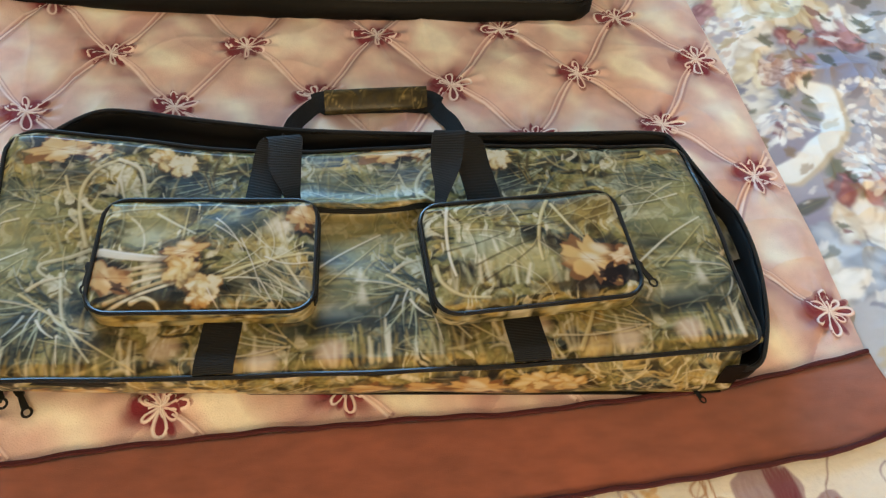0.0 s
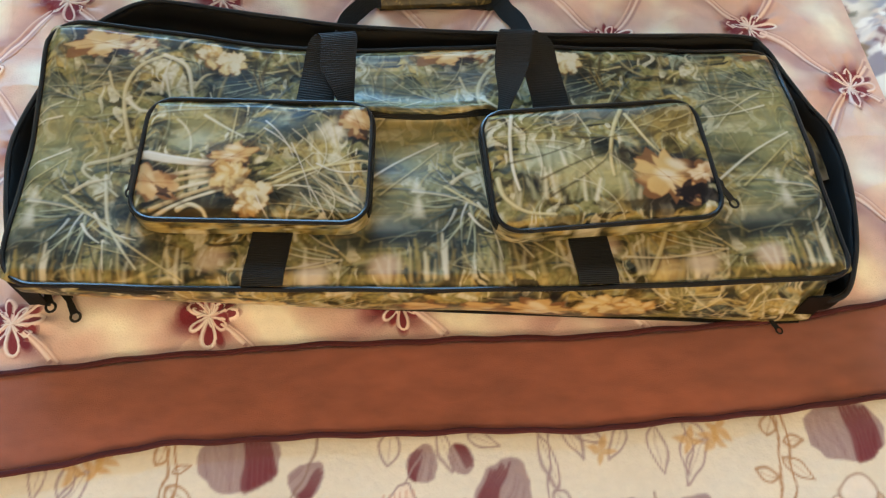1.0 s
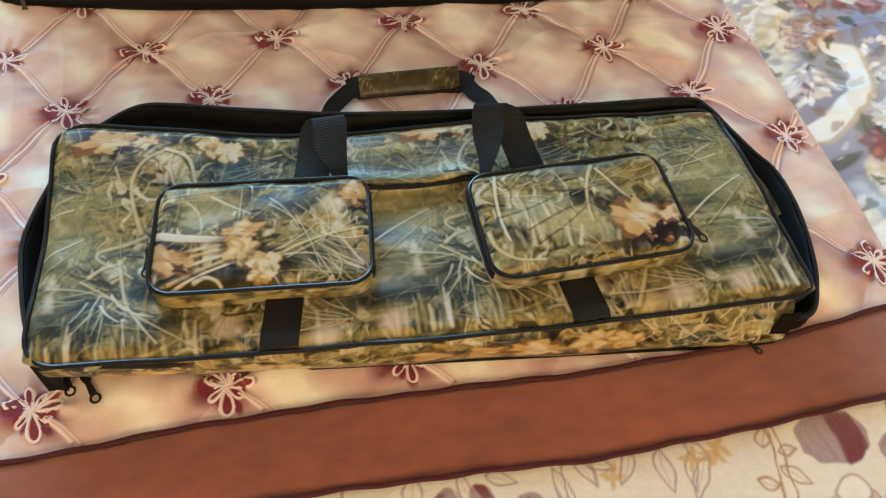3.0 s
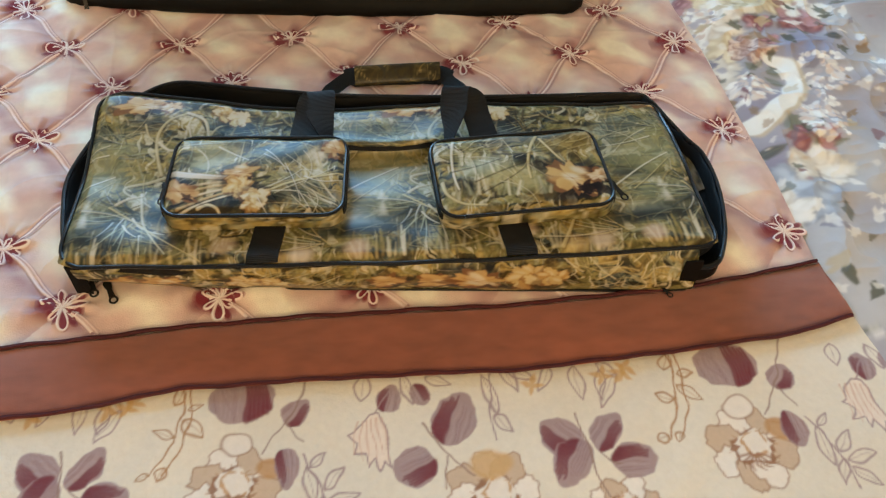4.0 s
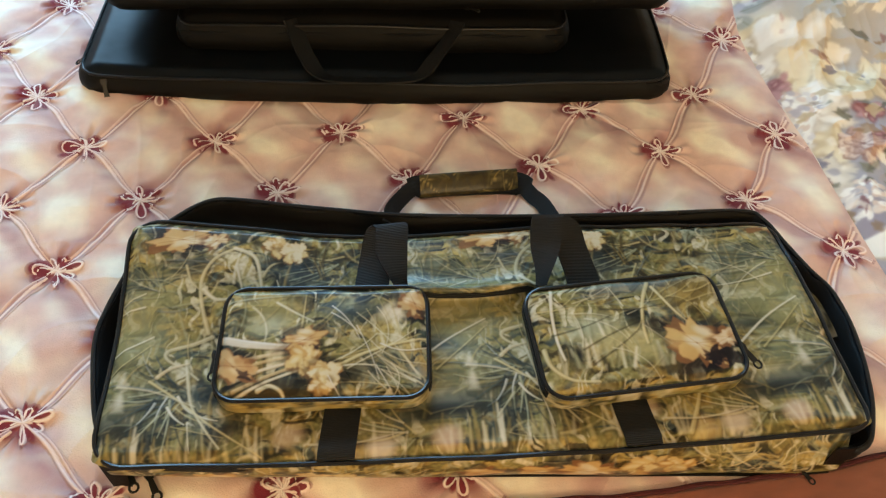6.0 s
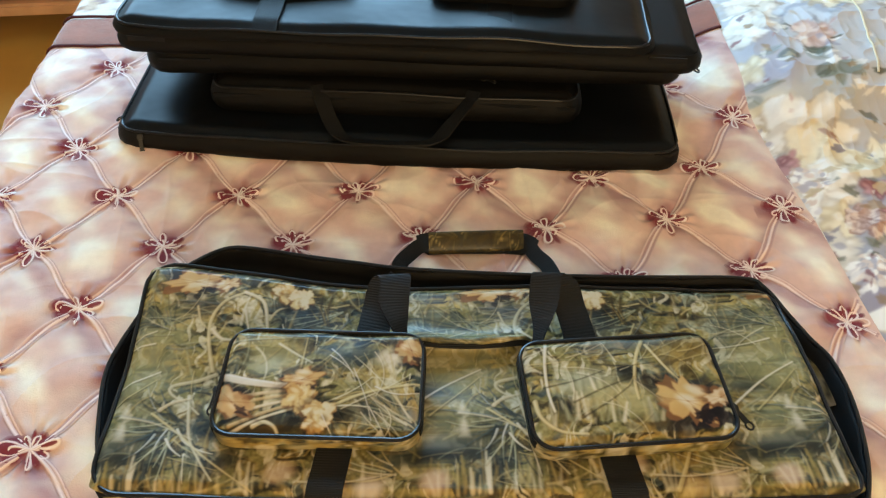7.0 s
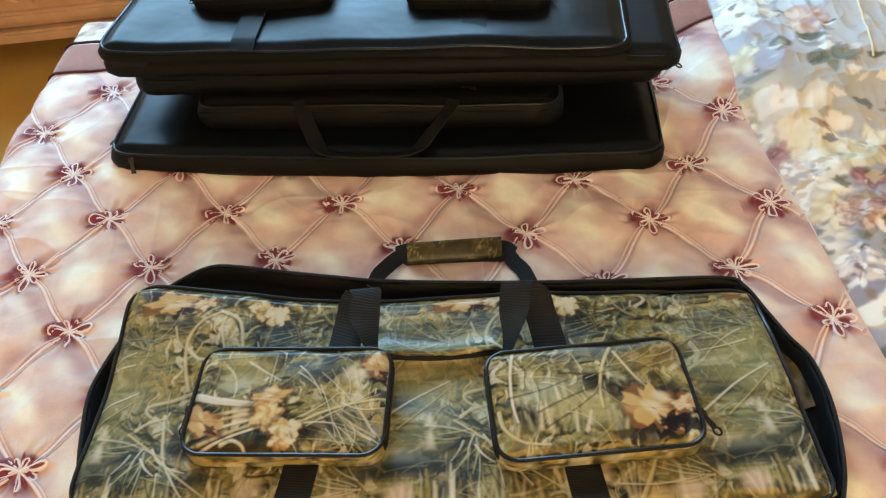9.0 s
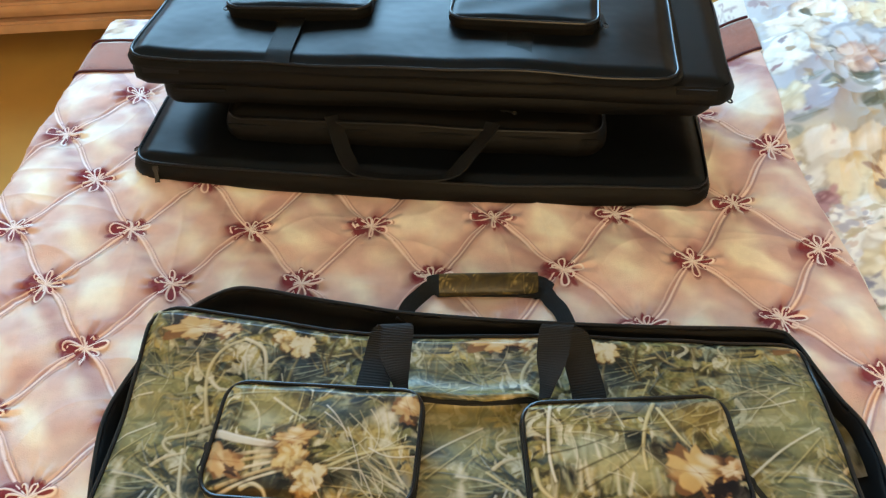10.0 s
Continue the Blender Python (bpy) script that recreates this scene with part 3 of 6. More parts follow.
def rose_print(x, y, r, turn):
    rg = random.Random(int(1000 * (x + r)))
    buff = lin(204, 182, 160)
    for k in range(8):
        a = turn + k * 0.80 + rg.uniform(-0.15, 0.15)
        q = r * rg.uniform(0.58, 0.74)
        px, py = x + q * math.cos(a), y + q * math.sin(a)
        pet = ragged(rg, px, py, r * 0.50, r * 0.42, a, 30, 0.10)
        cream.fill(pet, buff if k % 2 else WHITE, 0.97, 0.0012)
        cream.stroke(pet + pet[:1], 0.0010, 0.0010, BROWN, 0.7, 0.0010)
        for m_ in range(5):
            b = a + 0.32 * (m_ - 2)
            cream.stroke([(x + 0.35 * r * math.cos(b), y + 0.35 * r * math.sin(b)), (x + (0.55 + 0.1 * (m_ % 2)) * r * math.cos(b), y + 0.6 * r * math.sin(b))], 0.0016, 0.0006, lin(172, 126, 88), 0.6, 0.001)
    for k, (q, w) in enumerate(((0.56, BROWN), (0.50, WHITE), (0.40, lin(196, 158, 116)), (0.33, WHITE))):
        cream.fill(ragged(rg, x + 0.03 * r * k, y + 0.04 * r * k, r * q, r * q * 0.9, k * 0.7, 26, 0.12), w, 0.92, 0.001)
    for k in range(7):
        a = -2.9 + 0.40 * k
        cream.stroke([(x + r * 0.12 * math.cos(a), y - r * 0.15 + r * 0.1 * math.sin(a)), (x + r * 0.42 * math.cos(a), y - r * 0.15 + r * 0.40 * math.sin(a)), (x + r * 0.62 * math.cos(a + 0.3), y - r * 0.12 + r * 0.55 * math.sin(a + 0.3))], 0.0018, 0.0008, BROWN, 0.75, 0.0009)


# one repeat of the print, 0.6 m wide
rose_print(-0.205, -0.580, 0.045, 0.4)
cream.blob(-0.206, -0.527, 0.019, 0.016, 0.2, BROWN, 0.9, 0.1)
cream.blob(-0.206, -0.527, 0.017, 0.014, 0.2, WHITE, 0.95, 0.12)
cream.blob(-0.166, -0.560, 0.017, 0.013, -0.5, lin(190, 146, 96), 0.9, 0.2)
rose_print(0.087, -0.612, 0.046, 1.7)
cream.blob(0.087, -0.575, 0.024, 0.018, 0, lin(206, 170, 120), 0.9, 0.2)
rose_print(0.232, -0.640, 0.036, 2.6)
two_tone(-0.150, -0.537, 0.044, 0.011, -1.45, -1)
# grey and wine leaves
for x, y, l, w, t, s in ((-0.408, -0.565, 0.050, 0.018, 2.35, 1), (-0.405, -0.552, 0.058, 0.017, -2.05, -1), (-0.388, -0.568, 0.052, 0.013, 0.95, -1), (-0.372, -0.585, 0.048, 0.017, 0.05, 1),
                         (-0.200, -0.500, 0.062, 0.030, 1.65, -1), (-0.150, -0.505, 0.034, 0.013, 0.9, -1), (0.036, -0.545, 0.066, 0.020, 1.15, 1), (0.022, -0.560, 0.046, 0.018, 3.6, 1),
                         (-0.030, -0.500, 0.034, 0.012, 1.4, 1), (0.005, -0.462, 0.030, 0.010, -1.2, 1)):
    two_tone(x, y, l, w, t, s)
cream.stroke([(-0.403, -0.520), (-0.398, -0.565), (-0.386, -0.625)], 0.0012, 0.0012, STEM, 0.9)
cream.stroke([(-0.385, -0.570), (-0.365, -0.588)], 0.001, 0.001, STEM, 0.9)
cream.stroke([(-0.120, -0.430), (-0.140, -0.485), (-0.176, -0.540)], 0.0012, 0.0009, STEM, 0.9)
cream.stroke([(-0.150, -0.500), (-0.130, -0.530)], 0.0011, 0.0009, STEM, 0.8)
cream.stroke([(0.012, -0.515), (0.035, -0.555), (0.065, -0.585)], 0.0012, 0.001, STEM, 0.9)
cream.stroke([(0.036, -0.560), (0.034, -0.600)], 0.001, 0.001, STEM, 0.9)
# tan sprig
for dx in (0.0, 0.010):
    cream.stroke([(-0.276 + dx, -0.430), (-0.272 + dx, -0.480), (-0.279 + dx * 1.3, -0.520), (-0.300 + dx * 1.5, -0.560)], 0.0013, 0.001, TAN, 0.95)
for x, y, l, w, t in ((-0.270, -0.492, 0.034, 0.008, -0.75), (-0.268, -0.478, 0.020, 0.005, 0.2), (-0.279, -0.512, 0.027, 0.006, 2.75), (-0.302, -0.557, 0.014, 0.005, 3.6), (-0.285, -0.552, 0.014, 0.006, -1.9), (-0.283, -0.470, 0.03, 0.007, 1.2)):
    outline_leaf(x, y, l, w, t, TAN)
# grey sprigs
cream.stroke([(-0.128, -0.545), (-0.108, -0.585), (-0.098, -0.640)], 0.0012, 0.001, GREY, 0.95)
for x, y, l, w, t in ((-0.122, -0.560, 0.05, 0.008, -1.45), (-0.104, -0.592, 0.034, 0.007, 0.9), (-0.100, -0.603, 0.038, 0.007, 0.15), (-0.098, -0.612, 0.036, 0.007, -0.7), (-0.104, -0.600, 0.034, 0.006, -1.9), (-0.118, -0.560, 0.022, 0.005, 0.8),
                      (0.090, -0.455, 0.058, 0.008, -1.35), (0.115, -0.440, 0.045, 0.008, -1.2), (0.080, -0.450, 0.03, 0.006, 2.9), (0.125, -0.455, 0.03, 0.007, -0.4), (0.100, -0.512, 0.03, 0.006, -0.9)):
    outline_leaf(x, y, l, w, t, GREY)
cream.stroke([(0.105, -0.43), (0.095, -0.500), (0.096, -0.545)], 0.0012, 0.001, GREY, 0.9)
# pale bell flower and small ochre marks
bell = [(-0.062, -0.512), (-0.050, -0.500), (-0.040, -0.500), (-0.034, -0.515), (-0.030, -0.540), (-0.026, -0.572), (-0.034, -0.560), (-0.038, -0.574), (-0.046, -0.556), (-0.054, -0.566), (-0.056, -0.550), (-0.070, -0.552), (-0.064, -0.538), (-0.076, -0.528), (-0.068, -0.524)]
cream.fill(bell, lin(236, 222, 212), 0.9, 0.001)
cream.stroke(bell + bell[:1], 0.0011, 0.0011, GREY, 0.9)
for k in range(6):
    cream.stroke([(-0.066 + 0.006 * k, -0.507), (-0.068 + 0.007 * k, -0.530), (-0.070 + 0.0085 * k, -0.552 - 0.006 * (k % 2))], 0.0010, 0.0005, lin(206, 170, 152), 0.7)
cream.stroke([(-0.026, -0.47), (-0.045, -0.500)], 0.0011, 0.0011, GREY, 0.9)
for x, y, l, w, t in ((-0.225, -0.448, 0.045, 0.007, -1.2), (-0.055, -0.445, 0.036, 0.010, -1.7), (-0.010, -0.450, 0.040, 0.008, -1.3), (0.020, -0.452, 0.034, 0.007, -0.5), (0.175, -0.450, 0.04, 0.008, -2.0), (0.205, -0.455, 0.046, 0.008, -1.5), (0.235, -0.450, 0.034, 0.007, -0.9), (-0.345, -0.470, 0.05, 0.008, -2.1), (-0.365, -0.462, 0.04, 0.007, -1.6)):
    outline_leaf(x, y, l, w, t, GREY)
for x, y in ((-0.330, -0.462), (-0.362, -0.470), (0.150, -0.475), (0.262, -0.47)):
    for k in range(4):
        cream.fill(lens_shape(x, y, 0.016, 0.004, k * 1.6 + x * 40), lin(206, 166, 104), 0.75, 0.0014)

xs = np.concatenate([np.linspace(-1.08, -0.66, 30), np.linspace(-0.655, 0.72, 800), np.linspace(0.74, 1.4, 20)])
ys = np.concatenate([np.linspace(-1.25, -0.70, 20), np.linspace(-0.695, -0.40, 172), np.linspace(-0.39, 0.75, 40), np.linspace(0.76, 1.10, 40)])
X, Y = np.meshgrid(xs, ys)
WX, WY = 0.0014 * np.sin(95 * Y + 2 * np.sin(70 * X)) + 0.0008 * np.sin(260 * X + 120 * Y), 0.0014 * np.sin(88 * X + 2 * np.sin(61 * Y)) + 0.0008 * np.sin(240 * Y - 150 * X)
col = cream.at(X + WX, WY + np.where(Y > 0.5, -0.75 + np.mod(Y - 0.7, 0.32), np.clip(Y, -0.8, -0.3)))
Xe, Z = drape(X, Y, -0.005, 0.027)
s, d = roll_off(Y - 0.89, 0.035)
Ye = np.where(Y > 0.89, 0.89 + s, Y)
ripple = 0.0007 * np.sin(60 * Y + 8 * np.sin(9 * X)) * np.sin(7 * X + 3)
cream_blanket = thing("floral_blanket", "cream plush blanket printed with brown and wine flowers", "blanket")
sheet("cloth", Xe, Ye, np.maximum(Z - d + ripple - 0.03 * smooth((X - 0.60) / 0.1) * (Y > -0.3), 0.03), M_cream, cream_blanket, col=col)

# ---------- floral duvet beside the blanket ----------
duvet_print = Canvas(0.50, -0.80, 1.40, 1.00, 0.0016)
duvet_print.a[:] = np.array(lin(214, 213, 216))
g = np.random.default_rng(21)
nzd = cells_noise(duvet_print.ny, duvet_print.nx, (50, 110), 22)
lav = np.array(lin(182, 170, 192))
duvet_print.a += (lav - duvet_print.a) * (smooth((nzd - 0.5) * 5) * 0.4)[..., None]


def d_leaf(x, y, l, w, t, c):
    duvet_print.fill(lens_shape(x, y, l, w, t), c, 0.62, 0.004)
    duvet_print.stroke([(x, y), (x + l * math.cos(t), y + l * math.sin(t))], 0.0009, 0.0006, lin(170, 172, 140), 0.6, 0.001)


def d_bloom(x, y, r, tones, rng):
    for ring, (rad, count, size) in enumerate(((0.78, 10, 0.42), (0.50, 8, 0.34), (0.24, 5, 0.26))):
        for k in range(count):
            a = 2 * math.pi * k / count + rng.uniform(-0.25, 0.25) + ring
            px, py = x + r * rad * math.cos(a), y + r * rad * math.sin(a)
            duvet_print.fill(ragged(rng, px, py, r * size, r * size * 0.8, a, 14, 0.2), tones[2], 0.6, 0.002)
            duvet_print.fill(ragged(rng, px + r * 0.05, py + r * 0.06, r * size * 0.9, r * size * 0.64, a, 14, 0.2), tones[rng.randrange(2)], 0.9, 0.003)
            duvet_print.stroke([(px - 0.2 * r * size, py), (px + 0.5 * r * size * math.cos(a), py + 0.5 * r * size * math.sin(a))], 0.0012, 0.0006, tones[2], 0.35, 0.0016)
    duvet_print.fill(ragged(rng, x, y, r * 0.14, r * 0.12, 0, 10), tones[2], 0.8, 0.002)


def d_posy(x, y, r, tone, rng, n=38):
    for k in range(n):
        a, q = rng.uniform(0, 6.28), r * math.sqrt(rng.random())
        duvet_print.blob(x + q * math.cos(a), y + q * math.sin(a), 0.006, 0.005, a, tone[rng.randrange(len(tone))], 0.85, 0.3)


rr = random.Random(5)
IVORY = (lin(250, 247, 240), lin(238, 230, 216), lin(206, 190, 172))
CREAM = (lin(248, 238, 212), lin(238, 220, 180), lin(206, 176, 128))
PINK = (lin(232, 178, 178), lin(206, 134, 140), lin(160, 78, 90))
SALMON = (lin(244, 222, 208), lin(228, 190, 174), lin(202, 146, 134))
BLUE = (lin(222, 230, 240), lin(196, 206, 224), lin(160, 170, 190))
OLIVE, DEEP = lin(118, 124, 84), lin(72, 80, 58)


def d_leaves(x, y, n, size, tones=(OLIVE, DEEP)):
    for k in range(n):
        a = rr.uniform(0, 6.28)
        d_leaf(x + 0.4 * size * math.cos(a), y + 0.4 * size * math.sin(a), size * rr.uniform(0.7, 1.2), size * rr.uniform(0.22, 0.36), a, rr.choice(tones))


def d_petals(x, y, r, n, tones, stretch=1.0, turn=0.0):
    """Loose broad petals, lit at the rim and shaded at the root."""
    for k in range(n):
        a, q = 2 * math.pi * k / n + rr.uniform(-0.4, 0.4), r * rr.uniform(0.35, 0.75)
        px, py = x + q * math.cos(a) * stretch, y + q * math.sin(a)
        s_ = r * rr.uniform(0.40, 0.62)
        duvet_print.fill(ragged(rr, px - 0.10 * s_, py - 0.14 * s_, s_ * 1.06, s_ * 0.72, a + turn, 26, 0.12), tones[2], 0.42, 0.005)
        duvet_print.fill(ragged(rr, px, py, s_, s_ * 0.66, a + turn, 26, 0.12), tones[rr.randrange(2)], 0.85, 0.004)
        duvet_print.blob(px + 0.2 * s_ * math.cos(a), py + 0.2 * s_ * math.sin(a), s_ * 0.5, s_ * 0.28, a, tones[0], 0.7, 0.6)


for x, y, rx, ry, c in ((0.732, 0.149, 0.06, 0.05, lin(176, 172, 204)), (0.618, 0.000, 0.05, 0.05, lin(190, 180, 200)), (0.592, -0.117, 0.05, 0.06, lin(186, 178, 206)), (0.591, 0.502, 0.05, 0.04, lin(196, 190, 208)), (0.739, 0.816, 0.07, 0.04, lin(186, 196, 222)), (0.664, 0.439, 0.05, 0.05, lin(206, 208, 206)), (0.545, 0.425, 0.05, 0.04, lin(246, 234, 196))):
    duvet_print.blob(x, y, rx, ry, 0.3, c, 0.8, 0.8)
# leaves first, blossoms over them
for x, y, n, q in ((0.652, 0.253, 5, 0.034), (0.564, 0.185, 4, 0.032), (0.659, 0.127, 5, 0.03), (0.775, 0.185, 3, 0.034), (0.537, 0.213, 6, 0.036), (0.550, 0.167, 5, 0.034), (0.573, 0.274, 4, 0.03), (0.555, 0.242, 3, 0.026), (0.577, 0.367, 3, 0.02)):
    d_leaves(x, y, n, q)
for x, y, n, q in ((0.693, 0.525, 6, 0.055), (0.640, 0.568, 4, 0.05), (0.634, -0.091, 6, 0.05), (0.639, 0.087, 6, 0.03), (0.530, 0.486, 4, 0.04)):
    d_leaves(x, y, n, q, (lin(160, 166, 140), lin(176, 184, 176), OLIVE))
d_petals(0.573, 0.649, 0.055, 9, IVORY, 1.2)
d_petals(0.647, 0.745, 0.060, 9, IVORY, 1.3)
d_petals(0.721, 0.694, 0.06, 9, BLUE, 1.2)
d_petals(0.552, 0.535, 0.03, 7, CREAM)
d_petals(0.690, 0.602, 0.045, 8, SALMON, 0.8)
d_petals(0.762, 0.723, 0.05, 7, CREAM)
d_petals(0.545, 0.410, 0.045, 8, CREAM, 1.3)
d_petals(0.612, 0.366, 0.070, 11, IVORY)
d_petals(0.616, 0.312, 0.060, 9, CREAM)
d_petals(0.594, 0.237, 0.055, 9, IVORY)
d_petals(0.559, 0.124, 0.06, 9, IVORY)
d_petals(0.522, 0.346, 0.018, 6, PINK)
d_petals(0.542, 0.280, 0.030, 6, PINK, 0.8)
d_petals(0.566, 0.312, 0.022, 5, PINK)
d_petals(0.518, 0.129, 0.03, 7, SALMON)
d_petals(0.556, 0.303, 0.022, 6, PINK)
d_petals(0.710, 0.293, 0.055, 8, CREAM, 1.3)
d_petals(0.601, 0.215, 0.035, 9, IVORY)
d_petals(0.602, 0.165, 0.03, 8, CREAM)
d_petals(0.761, 0.231, 0.042, 10, PINK)
d_petals(0.783, 0.271, 0.03, 5, IVORY, 1.5)
d_petals(0.677, 0.220, 0.026, 7, PINK)
d_bloom(0.643, 0.155, 0.034, SALMON, rr)
d_petals(0.681, 0.172, 0.018, 5, PINK)
d_petals(0.666, -0.083, 0.03, 8, PINK, 1.5)
d_petals(0.611, -0.180, 0.06, 9, BLUE)
d_petals(0.568, -0.212, 0.045, 9, IVORY)
d_petals(0.655, -0.134, 0.04, 8, IVORY)
d_petals(0.540, -0.197, 0.03, 6, CREAM)
for x, y, q in ((0.741, 0.077, 0.045), (0.697, -0.004, 0.04), (0.695, -0.045, 0.045), (0.607, 0.049, 0.035), (0.582, 0.255, 0.03), (0.520, 0.367, 0.03), (0.548, 0.195, 0.03)):
    d_posy(x, y, q, (lin(252, 250, 246), lin(236, 232, 232), lin(214, 206, 214), lin(240, 220, 206)), rr, 70)
# the pale scroll
sc = curve_through([(0.666, 0.121), (0.690, 0.102), (0.686, 0.062), (0.660, 0.019), (0.620, -0.016), (0.584, -0.034)], 8)
duvet_print.stroke(sc + np.array([0.006, -0.004]), 0.012, 0.020, lin(232, 214, 182), 0.9, 0.004)
duvet_print.stroke(sc, 0.012, 0.018, lin(248, 248, 244), 0.95, 0.003)
for k in range(90):
    x, y = rr.uniform(0.53, 0.98), rr.uniform(-0.55, 0.95)
    a, l = rr.uniform(0, 6.28), rr.uniform(0.008, 0.024)
    duvet_print.fill(lens_shape(x, y, l, l * rr.uniform(0.18, 0.4), a, 5), rr.choice((lin(252, 248, 240), lin(244, 232, 208), lin(228, 200, 164), lin(218, 172, 164), lin(190, 186, 206), lin(150, 152, 124))), rr.uniform(0.35, 0.7), 0.003)

for k in range(330):
    x, y = rr.uniform(0.53, 0.86), rr.uniform(-0.45, 0.88)
    a, l = rr.uniform(0, 6.28), rr.uniform(0.005, 0.018)
    duvet_print.fill(ragged(rr, x, y, l, l * rr.uniform(0.3, 0.7), a, 14, 0.3), rr.choice((lin(252, 250, 244), lin(248, 244, 236), lin(226, 204, 160), lin(190, 120, 122), lin(120, 124, 92), lin(168, 162, 186), lin(196, 160, 112), lin(244, 238, 228), lin(250, 246, 240))), rr.uniform(0.4, 0.8), 0.002)

l = duvet_print.a @ np.array([0.3, 0.59, 0.11])
duvet_print.a *= 0.92 * ((l / 0.80) ** 0.75)[..., None]
xs = np.concatenate([np.linspace(0.515, 0.86, 220), np.linspace(0.865, 1.38, 40)])
ys = np.concatenate([np.linspace(-0.80, -0.42, 40), np.linspace(-0.415, 0.85, 780), np.linspace(0.86, 1.0, 20)])
X, Y = np.meshgrid(xs, ys)
e = X - right_edge(Y)
far = smooth((Y - 0.28) / 0.24)
Z = BED + bed_wave(X, Y) * smooth((0.6 - X) / 0.1) - 0.008 + 0.016 * smooth((e + 0.01) / 0.05) + 0.012 * smooth(e / 0.2) + far * (0.050 * smooth((e + 0.05) / 0.13) + 0.02 * smooth(e / 0.2))
gd = np.random.default_rng(77)
crumple = sum(w * (1 - abs(2 * soft_noise(len(ys), len(xs), cy, cx, gd) - 1)) ** 2 for w, cy, cx in ((0.008, 70, 50), (0.005, 34, 26), (0.0025, 18, 14)))
Z += smooth((e - 0.005) / 0.06) * (crumple - 0.006 + 0.006 * np.sin(23 * X + 14 * Y + 2 * np.sin(6 * Y)))
duvet = thing("duvet", "white satin duvet printed with roses and blossoms", "duvet")
sheet("cover", X, Y, Z, M_satin, duvet, col=duvet_print.at(X + 0.003 * np.sin(61 * Y + 3 * np.sin(47 * X)), Y + 0.003 * np.sin(57 * X + 2 * np.sin(39 * Y))))
seam = [(0.80, 0.74), (0.79, 0.66), (0.775, 0.56), (0.76, 0.47)]
sp = curve_through(seam, 8)
sz = [float(np.interp(p[1], ys, Z[:, int(np.argmin(abs(xs - p[0])))])) + 0.001 for p in sp]
v, f = tube([(p[0], p[1], z) for p, z in zip(sp, sz)], 0.0022, 6)
raw("seam", v, f, material("pale seam thread", lin(236, 222, 190), rough=0.8), duvet, "pale stitched seam")


# ---------- camouflage print ----------
OLV, GOLD, TEAL, SAGE, DARK = lin(120, 114, 66), lin(156, 132, 70), lin(62, 80, 84), lin(146, 152, 120), lin(36, 34, 26)
STRAW, PALE, BONE, SLATE, UMBER = lin(190, 170, 110), lin(222, 210, 168), lin(240, 232, 208), lin(98, 114, 118), lin(84, 68, 36)


def camo_ground(cv, seed, cool=0.5):
    """Blurred reeds and water far behind: warped patches of olive, gold, sage and slate."""
    g = np.random.default_rng(seed)

    def field(h, w):
        return soft_noise(cv.ny, cv.nx, h / cv.res, w / cv.res, g)
    big, mid, tall, flat, fine = field(0.026, 0.04), field(0.012, 0.018), field(0.022, 0.0045), field(0.0045, 0.020), field(0.003, 0.003)
    a = np.array(OLV) + (np.array(GOLD) - np.array(OLV)) * smooth((mid - 0.40) * 3)[..., None]
    a = a + (np.array(TEAL) - a) * (0.9 * smooth((0.6 * big + 0.4 * flat - 0.58 + 0.14 * cool) * 5))[..., None]
    a = a + (np.array(SAGE) - a) * (0.7 * smooth((0.4 * big + 0.6 * tall - 0.50) * 6) * smooth((mid - 0.3) * 3))[..., None]
    a = a + (np.array(DARK) - a) * (0.75 * smooth((0.45 * flat + 0.55 * field(0.011, 0.018) - 0.54) * 6))[..., None]
    a = a + (np.array(UMBER) - a) * (0.55 * smooth((0.5 * tall + 0.5 * field(0.012, 0.015) - 0.56) * 6))[..., None]
    a = a + (np.array(PALE) - a) * (0.45 * smooth((0.6 * field(0.016, 0.004) + 0.4 * field(0.012, 0.014) - 0.62) * 8))[..., None]
    wx, wy = (field(0.016, 0.016) - 0.5) * 0.022 / cv.res, (field(0.016, 0.016) - 0.5) * 0.018 / cv.res
    jj, ii = np.indices((cv.ny, cv.nx))
    a = a[np.clip(jj + wy, 0, cv.ny - 1).astype(int), np.mod(ii + wx, cv.nx).astype(int)]
    cv.a[:] = a * (0.75 + 0.50 * fine)[..., None]
    if cv.wrap:
        k = int(0.05 / cv.res)
        w = np.linspace(0, 1, k)[None, :, None]
        cv.a[:, -k:] = cv.a[:, -k:] * (1 - w) + cv.a[:, :1] * w


def blade(cv, pts, w, col, alpha=0.8, tip=0.35, shade=0.4, soft=0.0013):
    """One bent, tapering reed with its soft shade and a lit edge."""
    P = curve_through(pts, 5) if len(pts) > 2 else np.array(pts, float)
    w, alpha = 0.85 * w, 0.82 * alpha
    if shade:
        cv.stroke(P + np.array([0.0013, -0.0015]), w * 1.2, w * tip, DARK, shade, 0.0020)
    cv.stroke(P, w, w * tip, col, alpha, soft)
    if w > 0.0012:
        cv.stroke(P + np.array([-0.3, 0.35]) * w, w * 0.35, w * 0.1, np.minimum(np.array(col) * 1.45 + 0.02, 0.85), 0.6 * alpha, soft)


